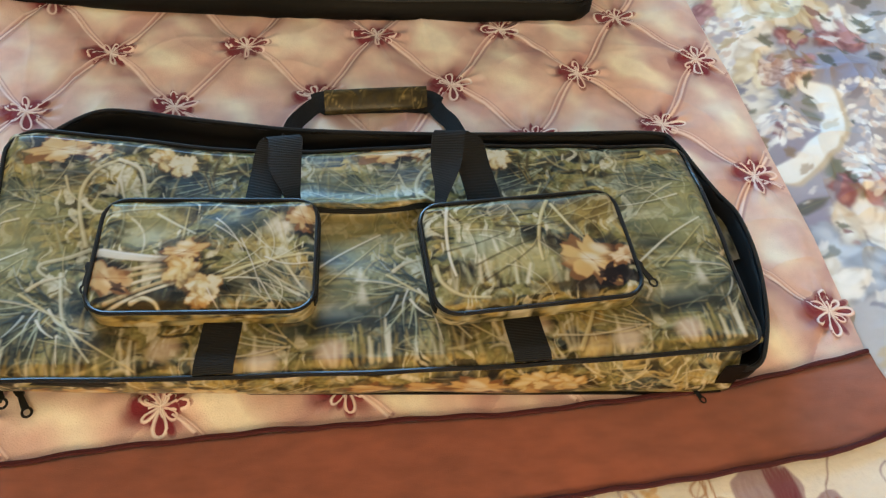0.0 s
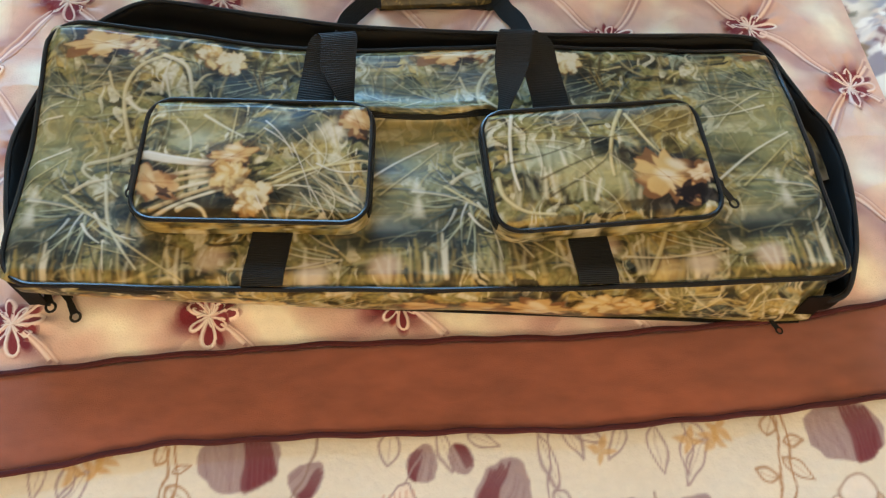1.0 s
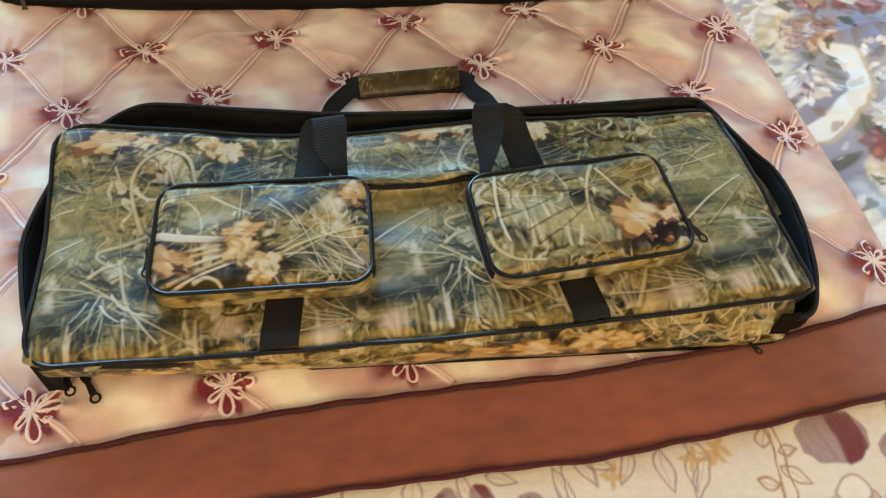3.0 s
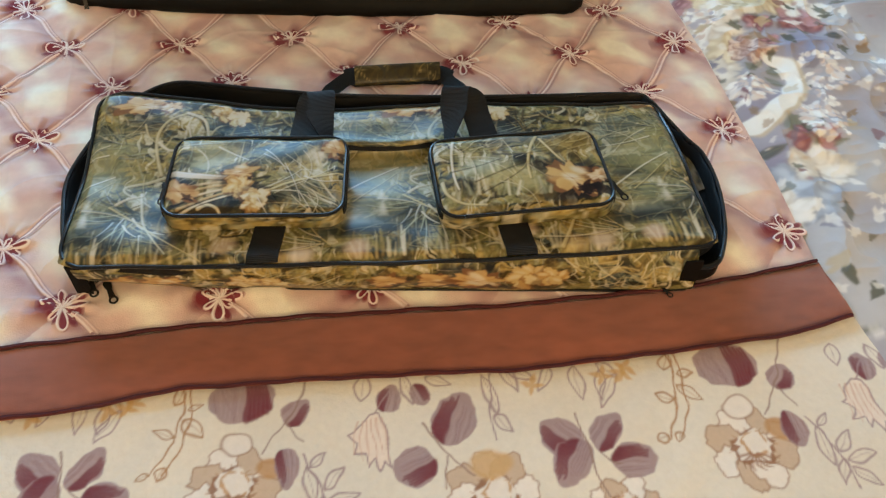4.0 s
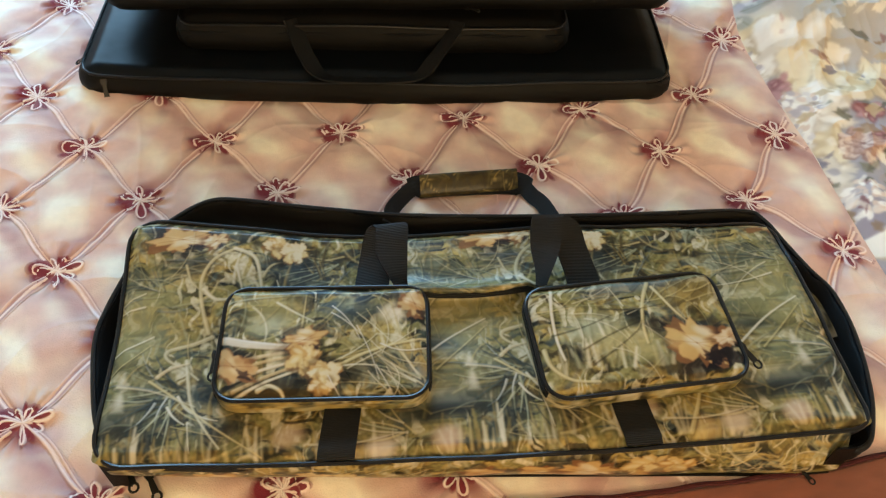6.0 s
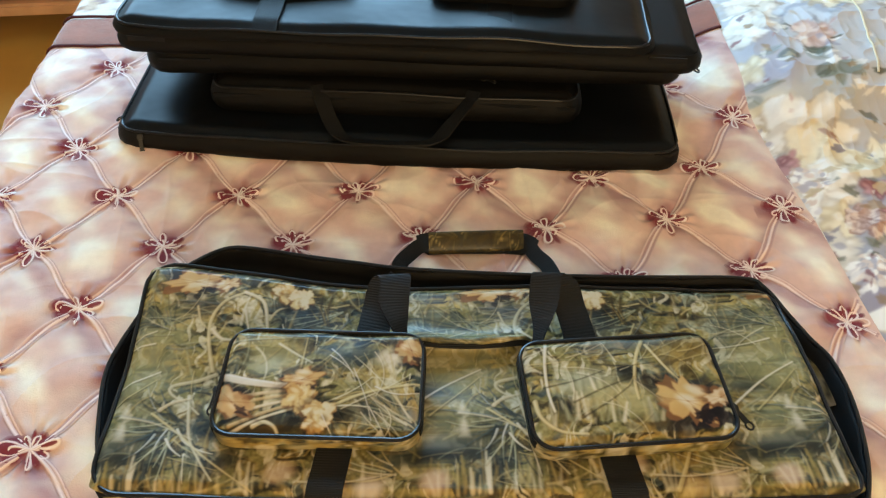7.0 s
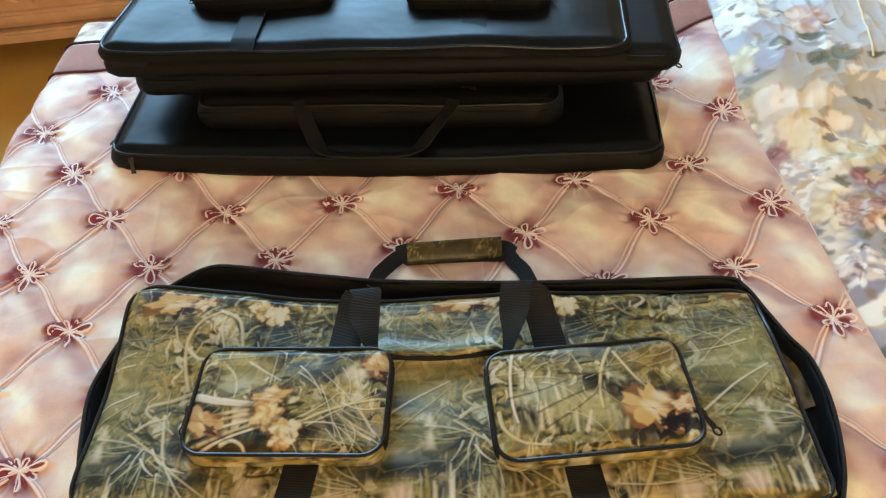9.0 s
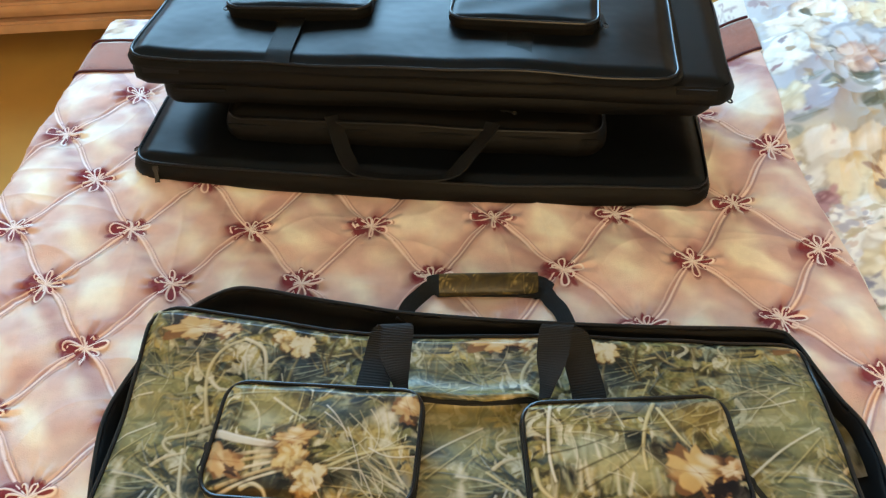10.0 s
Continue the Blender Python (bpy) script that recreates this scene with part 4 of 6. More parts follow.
def wash(cv, rng, n, x0, y0, x1, y1, turn, spread, long, wide, tones, alpha=(0.3, 0.6), soft=0.0018, shade=0.25):
    for _ in range(n):
        x, y = rng.uniform(x0, x1), rng.uniform(y0, y1)
        a, l, c = turn + rng.gauss(0, spread), rng.uniform(*long), rng.gauss(0, 0.35)
        pts = [(x + l * t * math.cos(a + c * t), y + l * t * math.sin(a + c * t)) for t in (0, 0.25, 0.5, 0.75, 1)]
        blade(cv, pts, rng.uniform(*wide), rng.choice(tones), rng.uniform(*alpha), 0.35, shade, soft)


def fan(cv, rng, x, y, a0, a1, n, long, tones, wide=(0.0009, 0.0024), alpha=(0.5, 0.85)):
    """Reeds that spread from one root between two angles, in degrees."""
    for k in range(n):
        a = radians(a0 + (a1 - a0) * (k + rng.uniform(-1.2, 1.2)) / max(n - 1, 1))
        ox, oy = x + rng.gauss(0, 0.009), y + rng.gauss(0, 0.007)
        l, c = rng.uniform(*long), rng.gauss(0, 0.22)
        s = rng.uniform(0.04, 0.22)
        pts = [(ox + l * t * math.cos(a + c * t), oy + 0.9 * l * t * math.sin(a + c * t)) for t in (s, 0.4, 0.6, 0.8, 1)]
        blade(cv, pts, rng.uniform(*wide), rng.choice(tones), rng.uniform(*alpha), 0.2, 0.35, 0.0010)


def reeds(cv, rng, x, y, n, wide=0.014, tall=(0.02, 0.045), tones=(GOLD, STRAW, PALE, OLV)):
    """Blurred upright stalks in a loose bunch."""
    for _ in range(n):
        u = x + rng.gauss(0, wide)
        h, w = rng.uniform(*tall), rng.uniform(0.0010, 0.0028)
        cv.stroke([(u + 0.003, y), (u + 0.003 + rng.gauss(0, 0.003), y + h)], w, w * 0.5, DARK, 0.28, 0.0030)
        cv.stroke([(u, y), (u + rng.gauss(0, 0.004), y + h)], w, w * 0.45, rng.choice(tones), rng.uniform(0.28, 0.55), 0.0022)


def camo_leaf(cv, rng, x, y, rx, ry, turn=0.0, warm=lin(188, 140, 84)):
    """A withered oak leaf with dusky hollows round it."""
    dusk = lin(40, 38, 50)
    cv.fill(ragged(rng, x - 0.1 * rx, y + 0.1 * ry, rx * 1.35, ry * 1.25, turn, 34, 0.30), dusk, 0.55, 0.0035)
    cv.fill(ragged(rng, x, y, rx * 1.03, ry * 0.92, turn, 40, 0.34), lin(128, 86, 54), 0.9, 0.0012)
    cv.fill(ragged(rng, x + 0.03 * rx, y + 0.06 * ry, rx * 0.95, ry * 0.78, turn, 40, 0.32), warm, 0.92, 0.0016)
    for _ in range(9):
        a, q = rng.uniform(0, 6.28), rng.uniform(0.1, 0.75)
        cv.blob(x + q * rx * math.cos(a), y + q * ry * math.sin(a), 0.34 * rx, 0.20 * ry, turn + rng.uniform(-0.7, 0.7), rng.choice((lin(214, 172, 122), lin(166, 112, 68), warm, lin(230, 198, 152))), 0.55, 0.6)
    for a in (-0.5, 0.0, 0.5, 2.7, 3.4):
        cv.stroke([(x, y), (x + 0.85 * rx * math.cos(turn + a), y + 0.75 * ry * math.sin(turn + a))], 0.0006, 0.0003, lin(124, 80, 50), 0.5, 0.0008)
    cv.fill(ragged(rng, x + 0.5 * rx, y - 0.62 * ry, 0.36 * rx, 0.26 * ry, turn, 20, 0.4), dusk, 0.8, 0.0012)


def camo_flower(cv, rng, x, y, r, n=6, tones=(lin(198, 160, 98), lin(178, 132, 74), lin(214, 186, 134), lin(160, 114, 62))):
    cv.fill(ragged(rng, x + 0.15 * r, y - 0.2 * r, r * 1.25, r * 1.0, 0, 30, 0.35), lin(40, 37, 32), 0.6, 0.003)
    for k in range(n + 1):
        a = 2 * math.pi * k / (n + 1) + rng.uniform(-0.5, 0.5)
        q = r * rng.uniform(0.25, 0.6)
        px, py = x + q * math.cos(a), y + 0.9 * q * math.sin(a)
        big = rng.uniform(0.8, 1.25)
        cv.fill(ragged(rng, px - 0.05 * r, py - 0.08 * r, r * 0.52 * big, r * 0.38 * big, a, 30, 0.18), lin(132, 92, 54), 0.6, 0.0016)
        cv.fill(ragged(rng, px, py, r * 0.48 * big, r * 0.33 * big, a, 30, 0.18), rng.choice(tones), 0.9, 0.0016)
        cv.blob(px + 0.08 * r * math.cos(a), py + 0.10 * r, r * 0.26, r * 0.13, a + 0.4, lin(224, 196, 140), 0.5, 0.6)


SOFT_TONES = (OLV, GOLD, SAGE, UMBER, TEAL, DARK, lin(134, 126, 80))
LIT_TONES = (STRAW, PALE, GOLD, SAGE, lin(164, 150, 100))
COOL_TONES = (TEAL, SLATE, SAGE, PALE, lin(44, 60, 66), lin(172, 182, 176))
HAIR = (STRAW, PALE, lin(176, 164, 120))

lid_print = Canvas(-0.43, -0.36, -0.04, 0.08, 0.0008, wrap=True)
camo_ground(lid_print, 31)
R1 = random.Random(31)
wash(lid_print, R1, 90, -0.43, -0.35, -0.04, 0.06, 0.1, 0.7, (0.03, 0.07), (0.002, 0.006), SOFT_TONES, (0.3, 0.55), 0.0036, 0)
# slate hollows
for x, y, rx, ry, t in ((-0.405, -0.243, 0.045, 0.014, 0.3), (-0.321, -0.232, 0.03, 0.016, -0.4), (-0.357, -0.054, 0.035, 0.016, 0.2), (-0.221, -0.063, 0.035, 0.02, -0.3), (-0.272, -0.131, 0.03, 0.012, 0.0),
                        (-0.029, -0.267, 0.05, 0.012, 0.1), (0.010, -0.286, 0.03, 0.016, 0.6), (0.315, -0.271, 0.045, 0.014, 0.2), (0.329, -0.178, 0.03, 0.010, 0.0), (0.087, -0.275, 0.03, 0.014, 0.3)):
    lid_print.blob(x, y, rx, ry, t, TEAL, 0.7, 0.8)
    lid_print.blob(x + 0.008, y - 0.004, rx * 0.6, ry * 0.6, t, lin(34, 42, 46), 0.6, 0.8)
for turn, n in ((0.15, 70), (0.9, 50), (1.5, 50), (2.4, 60), (2.9, 50)):
    wash(lid_print, R1, n, -0.43, -0.34, -0.04, 0.05, turn, 0.3, (0.02, 0.055), (0.0008, 0.0030), SOFT_TONES + LIT_TONES, (0.28, 0.55))
# upright reeds along the front edge
for x, y, n in ((-0.387, -0.308, 9), (-0.347, -0.308, 6), (-0.303, -0.311, 6), (-0.252, -0.306, 7), (-0.053, -0.319, 7), (0.034, -0.318, 9), (0.113, -0.317, 5), (0.204, -0.320, 7), (0.261, -0.324, 7), (0.379, -0.317, 8)):
    reeds(lid_print, R1, x, y, n, 0.015, (0.018, 0.042))
for x, y, c in ((-0.227, -0.289, lin(222, 180, 146)), (-0.057, -0.305, lin(222, 176, 150)), (0.262, -0.310, lin(232, 208, 192)), (0.225, -0.315, lin(206, 170, 110))):
    lid_print.blob(x, y, 0.015, 0.012, 0.2, c, 0.5, 0.6)
# sage haze with a few flat strokes
for x, y, rx, ry in ((-0.404, -0.096, 0.045, 0.035), (-0.398, -0.165, 0.045, 0.03), (0.354, -0.138, 0.05, 0.03), (0.361, -0.226, 0.05, 0.025)):
    lid_print.blob(x, y, rx, ry, 0.2, lin(128, 130, 88), 0.5, 0.8)
wash(lid_print, R1, 16, -0.42, -0.12, -0.33, -0.03, 0.05, 0.15, (0.04, 0.08), (0.0007, 0.0016), (SAGE, SLATE, lin(170, 172, 140)), (0.3, 0.5))
# tufts
fan(lid_print, R1, -0.354, -0.228, 130, 285, 30, (0.03, 0.085), COOL_TONES)
fan(lid_print, R1, -0.355, -0.247, 230, 320, 8, (0.03, 0.06), (PALE, SAGE, STRAW, lin(206, 214, 206)), (0.0007, 0.0018))
fan(lid_print, R1, 0.296, -0.296, 140, 215, 7, (0.04, 0.09), (PALE, STRAW, SLATE, SAGE), (0.0007, 0.0018))
fan(lid_print, R1, -0.169, -0.056, 150, 250, 16, (0.03, 0.075), (SLATE, SAGE, STRAW, TEAL), (0.0007, 0.0018))
fan(lid_print, R1, 0.395, -0.089, 100, 200, 18, (0.03, 0.10), (SAGE, SLATE, PALE, TEAL), (0.0005, 0.0014))
fan(lid_print, R1, -0.193, -0.074, 60, 130, 10, (0.03, 0.06), (GOLD, STRAW, UMBER), (0.0010, 0.0022))
# long bent ribbons of reed
RB = lin(176, 160, 112)
blade(lid_print, [(-0.325, -0.148), (-0.336, -0.105), (-0.337, -0.072), (-0.323, -0.045), (-0.299, -0.029)], 0.0030, RB, 0.85, 0.6)
blade(lid_print, [(-0.299, -0.029), (-0.276, -0.041), (-0.268, -0.070), (-0.266, -0.093)], 0.0034, lin(196, 180, 136), 0.85, 0.5)
blade(lid_print, [(-0.334, -0.089), (-0.320, -0.102), (-0.303, -0.102)], 0.0040, lin(196, 180, 136), 0.8, 0.3)
blade(lid_print, [(-0.357, -0.054), (-0.349, -0.078), (-0.335, -0.091)], 0.0020, RB, 0.7)
blade(lid_print, [(-0.265, -0.070), (-0.254, -0.052), (-0.233, -0.046)], 0.0022, RB, 0.7)
blade(lid_print, [(-0.296, -0.059), (-0.289, -0.088)], 0.0022, lin(206, 190, 146), 0.8)
blade(lid_print, [(-0.320, -0.153), (-0.341, -0.162), (-0.368, -0.170), (-0.367, -0.182), (-0.345, -0.197), (-0.330, -0.211)], 0.0032, lin(172, 162, 122), 0.85, 0.4)
blade(lid_print, [(-0.346, -0.184), (-0.340, -0.218), (-0.333, -0.246), (-0.315, -0.277), (-0.299, -0.299)], 0.0026, lin(184, 174, 132), 0.8, 0.4)
blade(lid_print, [(-0.383, -0.210), (-0.348, -0.237), (-0.308, -0.273), (-0.255, -0.311)], 0.0017, STRAW, 0.8, 0.4)
blade(lid_print, [(-0.417, -0.215), (-0.375, -0.224), (-0.330, -0.246)], 0.0013, PALE, 0.6)
blade(lid_print, [(0.208, -0.320), (0.223, -0.292), (0.233, -0.270)], 0.0030, STRAW, 0.8, 0.5)
blade(lid_print, [(0.301, -0.211), (0.346, -0.175), (0.394, -0.149)], 0.0016, PALE, 0.75)
blade(lid_print, [(0.185, -0.302), (0.227, -0.304), (0.279, -0.296)], 0.0014, PALE, 0.6)
blade(lid_print, [(0.015, -0.205), (0.028, -0.194), (0.047, -0.188)], 0.0030, lin(196, 168, 120), 0.75)
blade(lid_print, [(-0.061, -0.217), (-0.030, -0.190), (0.001, -0.161)], 0.0012, STRAW, 0.7)
blade(lid_print, [(-0.021, -0.211), (-0.012, -0.195), (0.001, -0.184)], 0.0014, GOLD, 0.7)
for x, y in ((-0.413, -0.208), (-0.021, -0.239), (0.368, -0.231)):
    lid_print.fill([(x - 0.007, y - 0.009), (x + 0.006, y - 0.009), (x + 0.001, y + 0.012)], lin(206, 198, 170), 0.35, 0.004)
camo_leaf(lid_print, R1, -0.365, -0.015, 0.036, 0.020, 0.1)
camo_leaf(lid_print, R1, -0.324, -0.017, 0.014, 0.012, 0.6, lin(196, 156, 106))
camo_flower(lid_print, R1, -0.248, -0.022, 0.020, 5)
camo_flower(lid_print, R1, -0.226, -0.032, 0.020, 6)
wash(lid_print, R1, 20, -0.43, -0.34, -0.04, 0.04, 0.6, 1.1, (0.03, 0.08), (0.0005, 0.0010), HAIR, (0.4, 0.7), 0.0009, 0.3)


def pocket_canvas(w, h, seed, cool):
    cv = Canvas(0, 0, w, h, 0.0008)
    camo_ground(cv, seed, cool)
    return cv, random.Random(seed)


pl, R2 = pocket_canvas(0.234, 0.147, 41, 0.3)
wash(pl, R2, 34, -0.02, 0, 0.22, 0.147, 0.2, 0.8, (0.03, 0.06), (0.002, 0.005), SOFT_TONES, (0.3, 0.55), 0.0034, 0)
for x, y, rx, ry, c in ((0.070, 0.007, 0.04, 0.018, lin(40, 42, 44)), (0.154, 0.104, 0.03, 0.014, TEAL), (0.180, 0.037, 0.03, 0.018, TEAL), (0.221, 0.026, 0.012, 0.014, SLATE), (0.054, 0.112, 0.03, 0.02, lin(140, 132, 78)), (0.050, 0.091, 0.02, 0.012, SAGE), (0.195, 0.107, 0.014, 0.012, lin(206, 196, 164)), (0.054, 0.005, 0.03, 0.014, UMBER)):
    pl.blob(x, y, rx, ry, 0.2, c, 0.7, 0.7)
wash(pl, R2, 70, 0.0, 0, 0.22, 0.147, 0.5, 0.8, (0.03, 0.06), (0.0006, 0.0018), SOFT_TONES + LIT_TONES, (0.3, 0.55))
fan(pl, R2, 0.226, 0.018, 112, 165, 26, (0.05, 0.13), (STRAW, PALE, SAGE, lin(160, 148, 96)), (0.0006, 0.0013), (0.5, 0.85))
fan(pl, R2, 0.129, 0.038, 5, 40, 9, (0.05, 0.11), (STRAW, PALE, GOLD), (0.0007, 0.0016), (0.6, 0.9))
blade(pl, [(0.126, 0.033), (0.162, 0.052), (0.197, 0.065), (0.232, 0.072)], 0.0022, STRAW, 0.85, 0.5)
blade(pl, [(0.091, 0.089), (0.092, 0.109), (0.093, 0.133)], 0.0014, STRAW, 0.75)
blade(pl, [(-0.007, 0.121), (0.033, 0.129), (0.074, 0.133)], 0.0016, SAGE, 0.6)
blade(pl, [(0.003, 0.075), (0.031, 0.067), (0.060, 0.063), (0.089, 0.063)], 0.0058, lin(216, 192, 160), 0.9, 0.7)
blade(pl, [(0.004, 0.078), (0.034, 0.070), (0.063, 0.065)], 0.0018, BONE, 0.7, 0.5)
blade(pl, [(0.014, 0.042), (0.047, 0.050), (0.086, 0.057)], 0.003, R2.choice((lin(202, 172, 128), lin(182, 148, 98), lin(216, 192, 150))), 0.8, 0.6)
blade(pl, [(0.016, 0.034), (0.049, 0.043), (0.087, 0.051)], 0.0026, R2.choice((lin(202, 172, 128), lin(182, 148, 98), lin(216, 192, 150))), 0.8, 0.6)
blade(pl, [(0.019, 0.021), (0.051, 0.034), (0.089, 0.045)], 0.0024, R2.choice((lin(202, 172, 128), lin(182, 148, 98), lin(216, 192, 150))), 0.8, 0.6)
blade(pl, [(0.022, 0.010), (0.054, 0.025), (0.090, 0.039)], 0.0028, R2.choice((lin(202, 172, 128), lin(182, 148, 98), lin(216, 192, 150))), 0.8, 0.6)
blade(pl, [(0.024, 0.002), (0.055, 0.019), (0.091, 0.033)], 0.0022, R2.choice((lin(202, 172, 128), lin(182, 148, 98), lin(216, 192, 150))), 0.8, 0.6)
blade(pl, [(0.049, 0.010), (0.061, 0.015), (0.073, 0.009), (0.078, 0.000)], 0.0032, lin(206, 188, 140), 0.75, 0.5)
camo_leaf(pl, R2, 0.019, 0.040, 0.026, 0.017, -0.6, lin(186, 138, 88))
camo_leaf(pl, R2, 0.095, 0.071, 0.022, 0.015, 0.3, lin(192, 144, 86))
camo_flower(pl, R2, 0.097, 0.047, 0.020, 6, (lin(200, 156, 92), lin(180, 130, 70), lin(214, 178, 118)))
camo_flower(pl, R2, 0.119, 0.029, 0.022, 8, (lin(204, 160, 96), lin(184, 134, 74), lin(220, 186, 128)))
camo_flower(pl, R2, 0.116, 0.014, 0.014, 5)
camo_leaf(pl, R2, 0.219, 0.119, 0.016, 0.020, -0.7, lin(174, 140, 92))
wash(pl, R2, 12, 0.10, 0.02, 0.20, 0.12, -0.75, 0.25, (0.04, 0.08), (0.0004, 0.0008), (PALE, BONE), (0.5, 0.8), 0.0008, 0.3)

pr, R3 = pocket_canvas(0.234, 0.147, 57, 0.2)
wash(pr, R3, 34, -0.02, 0, 0.22, 0.147, 0.2, 0.8, (0.03, 0.06), (0.002, 0.005), SOFT_TONES, (0.3, 0.55), 0.0034, 0)
for x, y, rx, ry, c in ((0.199, 0.119, 0.04, 0.022, lin(128, 108, 58)), (0.041, 0.049, 0.014, 0.012, lin(40, 50, 60)), (0.069, 0.080, 0.03, 0.018, SAGE), (0.097, 0.058, 0.03, 0.022, lin(150, 148, 100)), (0.138, 0.046, 0.02, 0.02, lin(146, 140, 88)), (0.138, 0.138, 0.06, 0.012, SLATE), (0.160, 0.022, 0.04, 0.010, UMBER)):
    pr.blob(x, y, rx, ry, 0.1, c, 0.7, 0.7)
for x, y, n in ((0.024, 0.025, 6), (0.058, 0.034, 8), (0.092, 0.028, 8), (0.139, 0.026, 7), (0.059, 0.070, 5)):
    reeds(pr, R3, x, y, n, 0.012, (0.018, 0.036), (SAGE, STRAW, PALE, lin(160, 158, 110)))
wash(pr, R3, 24, 0, 0.09, 0.20, 0.14, 0.1, 0.25, (0.04, 0.08), (0.0005, 0.0012), (SAGE, PALE, SLATE, STRAW), (0.35, 0.7), 0.001)
blade(pr, [(0.034, 0.142), (0.027, 0.108), (0.025, 0.070), (0.028, 0.045)], 0.0022, PALE, 0.85, 0.6)
blade(pr, [(0.008, 0.061), (0.012, 0.038), (0.032, 0.020), (0.060, 0.014)], 0.0030, lin(196, 172, 112), 0.8, 0.5)
blade(pr, [(0.152, 0.138), (0.137, 0.110), (0.128, 0.078), (0.127, 0.054)], 0.0026, STRAW, 0.85, 0.6)
blade(pr, [(0.155, 0.130), (0.167, 0.101), (0.182, 0.076)], 0.0024, lin(196, 178, 122), 0.85, 0.6)
for pts in (((0.021, 0.077), (0.056, 0.083), (0.094, 0.095)), ((0.052, 0.054), (0.090, 0.071), (0.128, 0.083)), ((0.058, 0.034), (0.097, 0.056), (0.121, 0.072)), ((0.086, 0.106), (0.122, 0.099), (0.159, 0.103))):
    blade(pr, list(pts), 0.0016, lin(54, 48, 36), 0.75, 0.4, 0)
wash(pr, R3, 22, 0, 0, 0.20, 0.12, 0.5, 0.7, (0.03, 0.07), (0.0006, 0.0013), LIT_TONES, (0.4, 0.7), 0.001)
pr.fill(ragged(R3, 0.208, 0.026, 0.030, 0.014, 0.0, 30, 0.25), lin(46, 42, 52), 0.9, 0.0016)
camo_leaf(pr, R3, 0.182, 0.047, 0.032, 0.030, -0.5, lin(196, 142, 80))
camo_leaf(pr, R3, 0.223, 0.051, 0.016, 0.013, 0.2, lin(206, 170, 130))
pr.fill(ragged(R3, 0.200, 0.030, 0.014, 0.010, 0.5, 24, 0.3), lin(44, 40, 52), 0.9, 0.0012)

front_print = Canvas(-0.45, 0.0, 0.45, 0.08, 0.0009)
camo_ground(front_print, 63, 0.1)
R4 = random.Random(63)
wash(front_print, R4, 60, -0.45, 0, 0.43, 0.08, 0.2, 0.7, (0.02, 0.05), (0.0012, 0.004), SOFT_TONES + (GOLD, GOLD), (0.3, 0.6), 0.003, 0)
wash(front_print, R4, 40, -0.22, 0.0, -0.04, 0.06, 0.5, 0.35, (0.02, 0.06), (0.0006, 0.0014), LIT_TONES, (0.5, 0.8), 0.001)
wash(front_print, R4, 50, 0.22, 0.0, 0.40, 0.07, 2.5, 0.35, (0.03, 0.06), (0.0006, 0.0015), LIT_TONES, (0.5, 0.8), 0.001)
wash(front_print, R4, 26, -0.45, 0.0, 0.43, 0.07, 0.3, 0.6, (0.02, 0.05), (0.0007, 0.0016), LIT_TONES, (0.4, 0.7), 0.001)
for x, r in ((-0.205, 0.024), (-0.165, 0.018), (0.165, 0.030), (0.195, 0.024)):
    camo_flower(front_print, R4, x, 0.035, r, 7, (lin(194, 152, 88), lin(174, 126, 66), lin(208, 174, 112)))
for x, rx, ry, t in ((-0.36, 0.022, 0.015, 0.2), (-0.31, 0.026, 0.016, 0.0), (-0.02, 0.022, 0.018, 0.3), (0.045, 0.030, 0.020, 0.1), (0.095, 0.030, 0.022, -0.2)):
    camo_leaf(front_print, R4, x, 0.034, rx, ry, t, lin(188, 140, 82))
for cv in (lid_print, pl, pr, front_print):
    l = cv.a @ np.array([0.3, 0.59, 0.11])
    mute = cv.a + (l[..., None] * np.array([1.0, 1.0, 0.93]) - cv.a) * 0.02
    cv.a[:] = np.clip(mute * ((np.maximum(l, 0.004) / 0.130) ** 0.72)[..., None], 0.004, 2.0)
    cv.a[:] = 0.60 * (1 - np.exp(-cv.a / 0.55)) * np.array([1.06, 0.99, 0.93])


# ---------- camouflage bag ----------
def lid_front(x):
    return np.interp(x, [-0.44, -0.21, -0.065, 0.15, 0.43], [-0.306, -0.321, -0.327, -0.333, -0.330])


def lid_back(x):
    return np.interp(x, [-0.44, -0.40, -0.288, -0.155, -0.02, 0.104, 0.277, 0.43], [0.020, 0.020, 0.008, -0.003, -0.005, -0.004, -0.006, -0.017])


def lid_height(x, y):
    f, b = lid_front(x), lid_back(x)
    t = np.clip((y - f) / (b - f), 0, 1)
    z = 0.572 - 0.020 * smooth(t * 1.2) + 0.026 * smooth((-x - 0.12) / 0.28) * smooth((t - 0.35) / 0.6) - 0.010 * smooth((x - 0.1) / 0.3) * t
    z = z + 0.014 * np.exp(-((x - 0.40) / 0.07) ** 2 - ((y + 0.12) / 0.10) ** 2)
    mid = smooth((0.095 - abs(x + 0.008)) / 0.03)
    fold = -0.106 - 0.008 * np.cos(np.clip((x + 0.008) / 0.095, -1, 1) * math.pi / 2)
    up, low = np.clip(y - fold, 0, 1), np.clip(fold - y, 0, 1)
    ridge = np.where(y > fold, np.exp(-up / 0.013), np.exp(-low / 0.004) - 0.15 * (1 - np.exp(-low / 0.005)) * np.exp(-low / 0.06))
    z = z + mid * (0.019 * ridge)
    z = z + 0.0012 * np.sin(21 * x + 9 * y) * np.sin(17 * y + 5 * x + 1) + 0.0009 * np.sin(47 * x - 30 * y + 2) + 0.0007 * np.sin(80 * y + 22 * x)
    return z


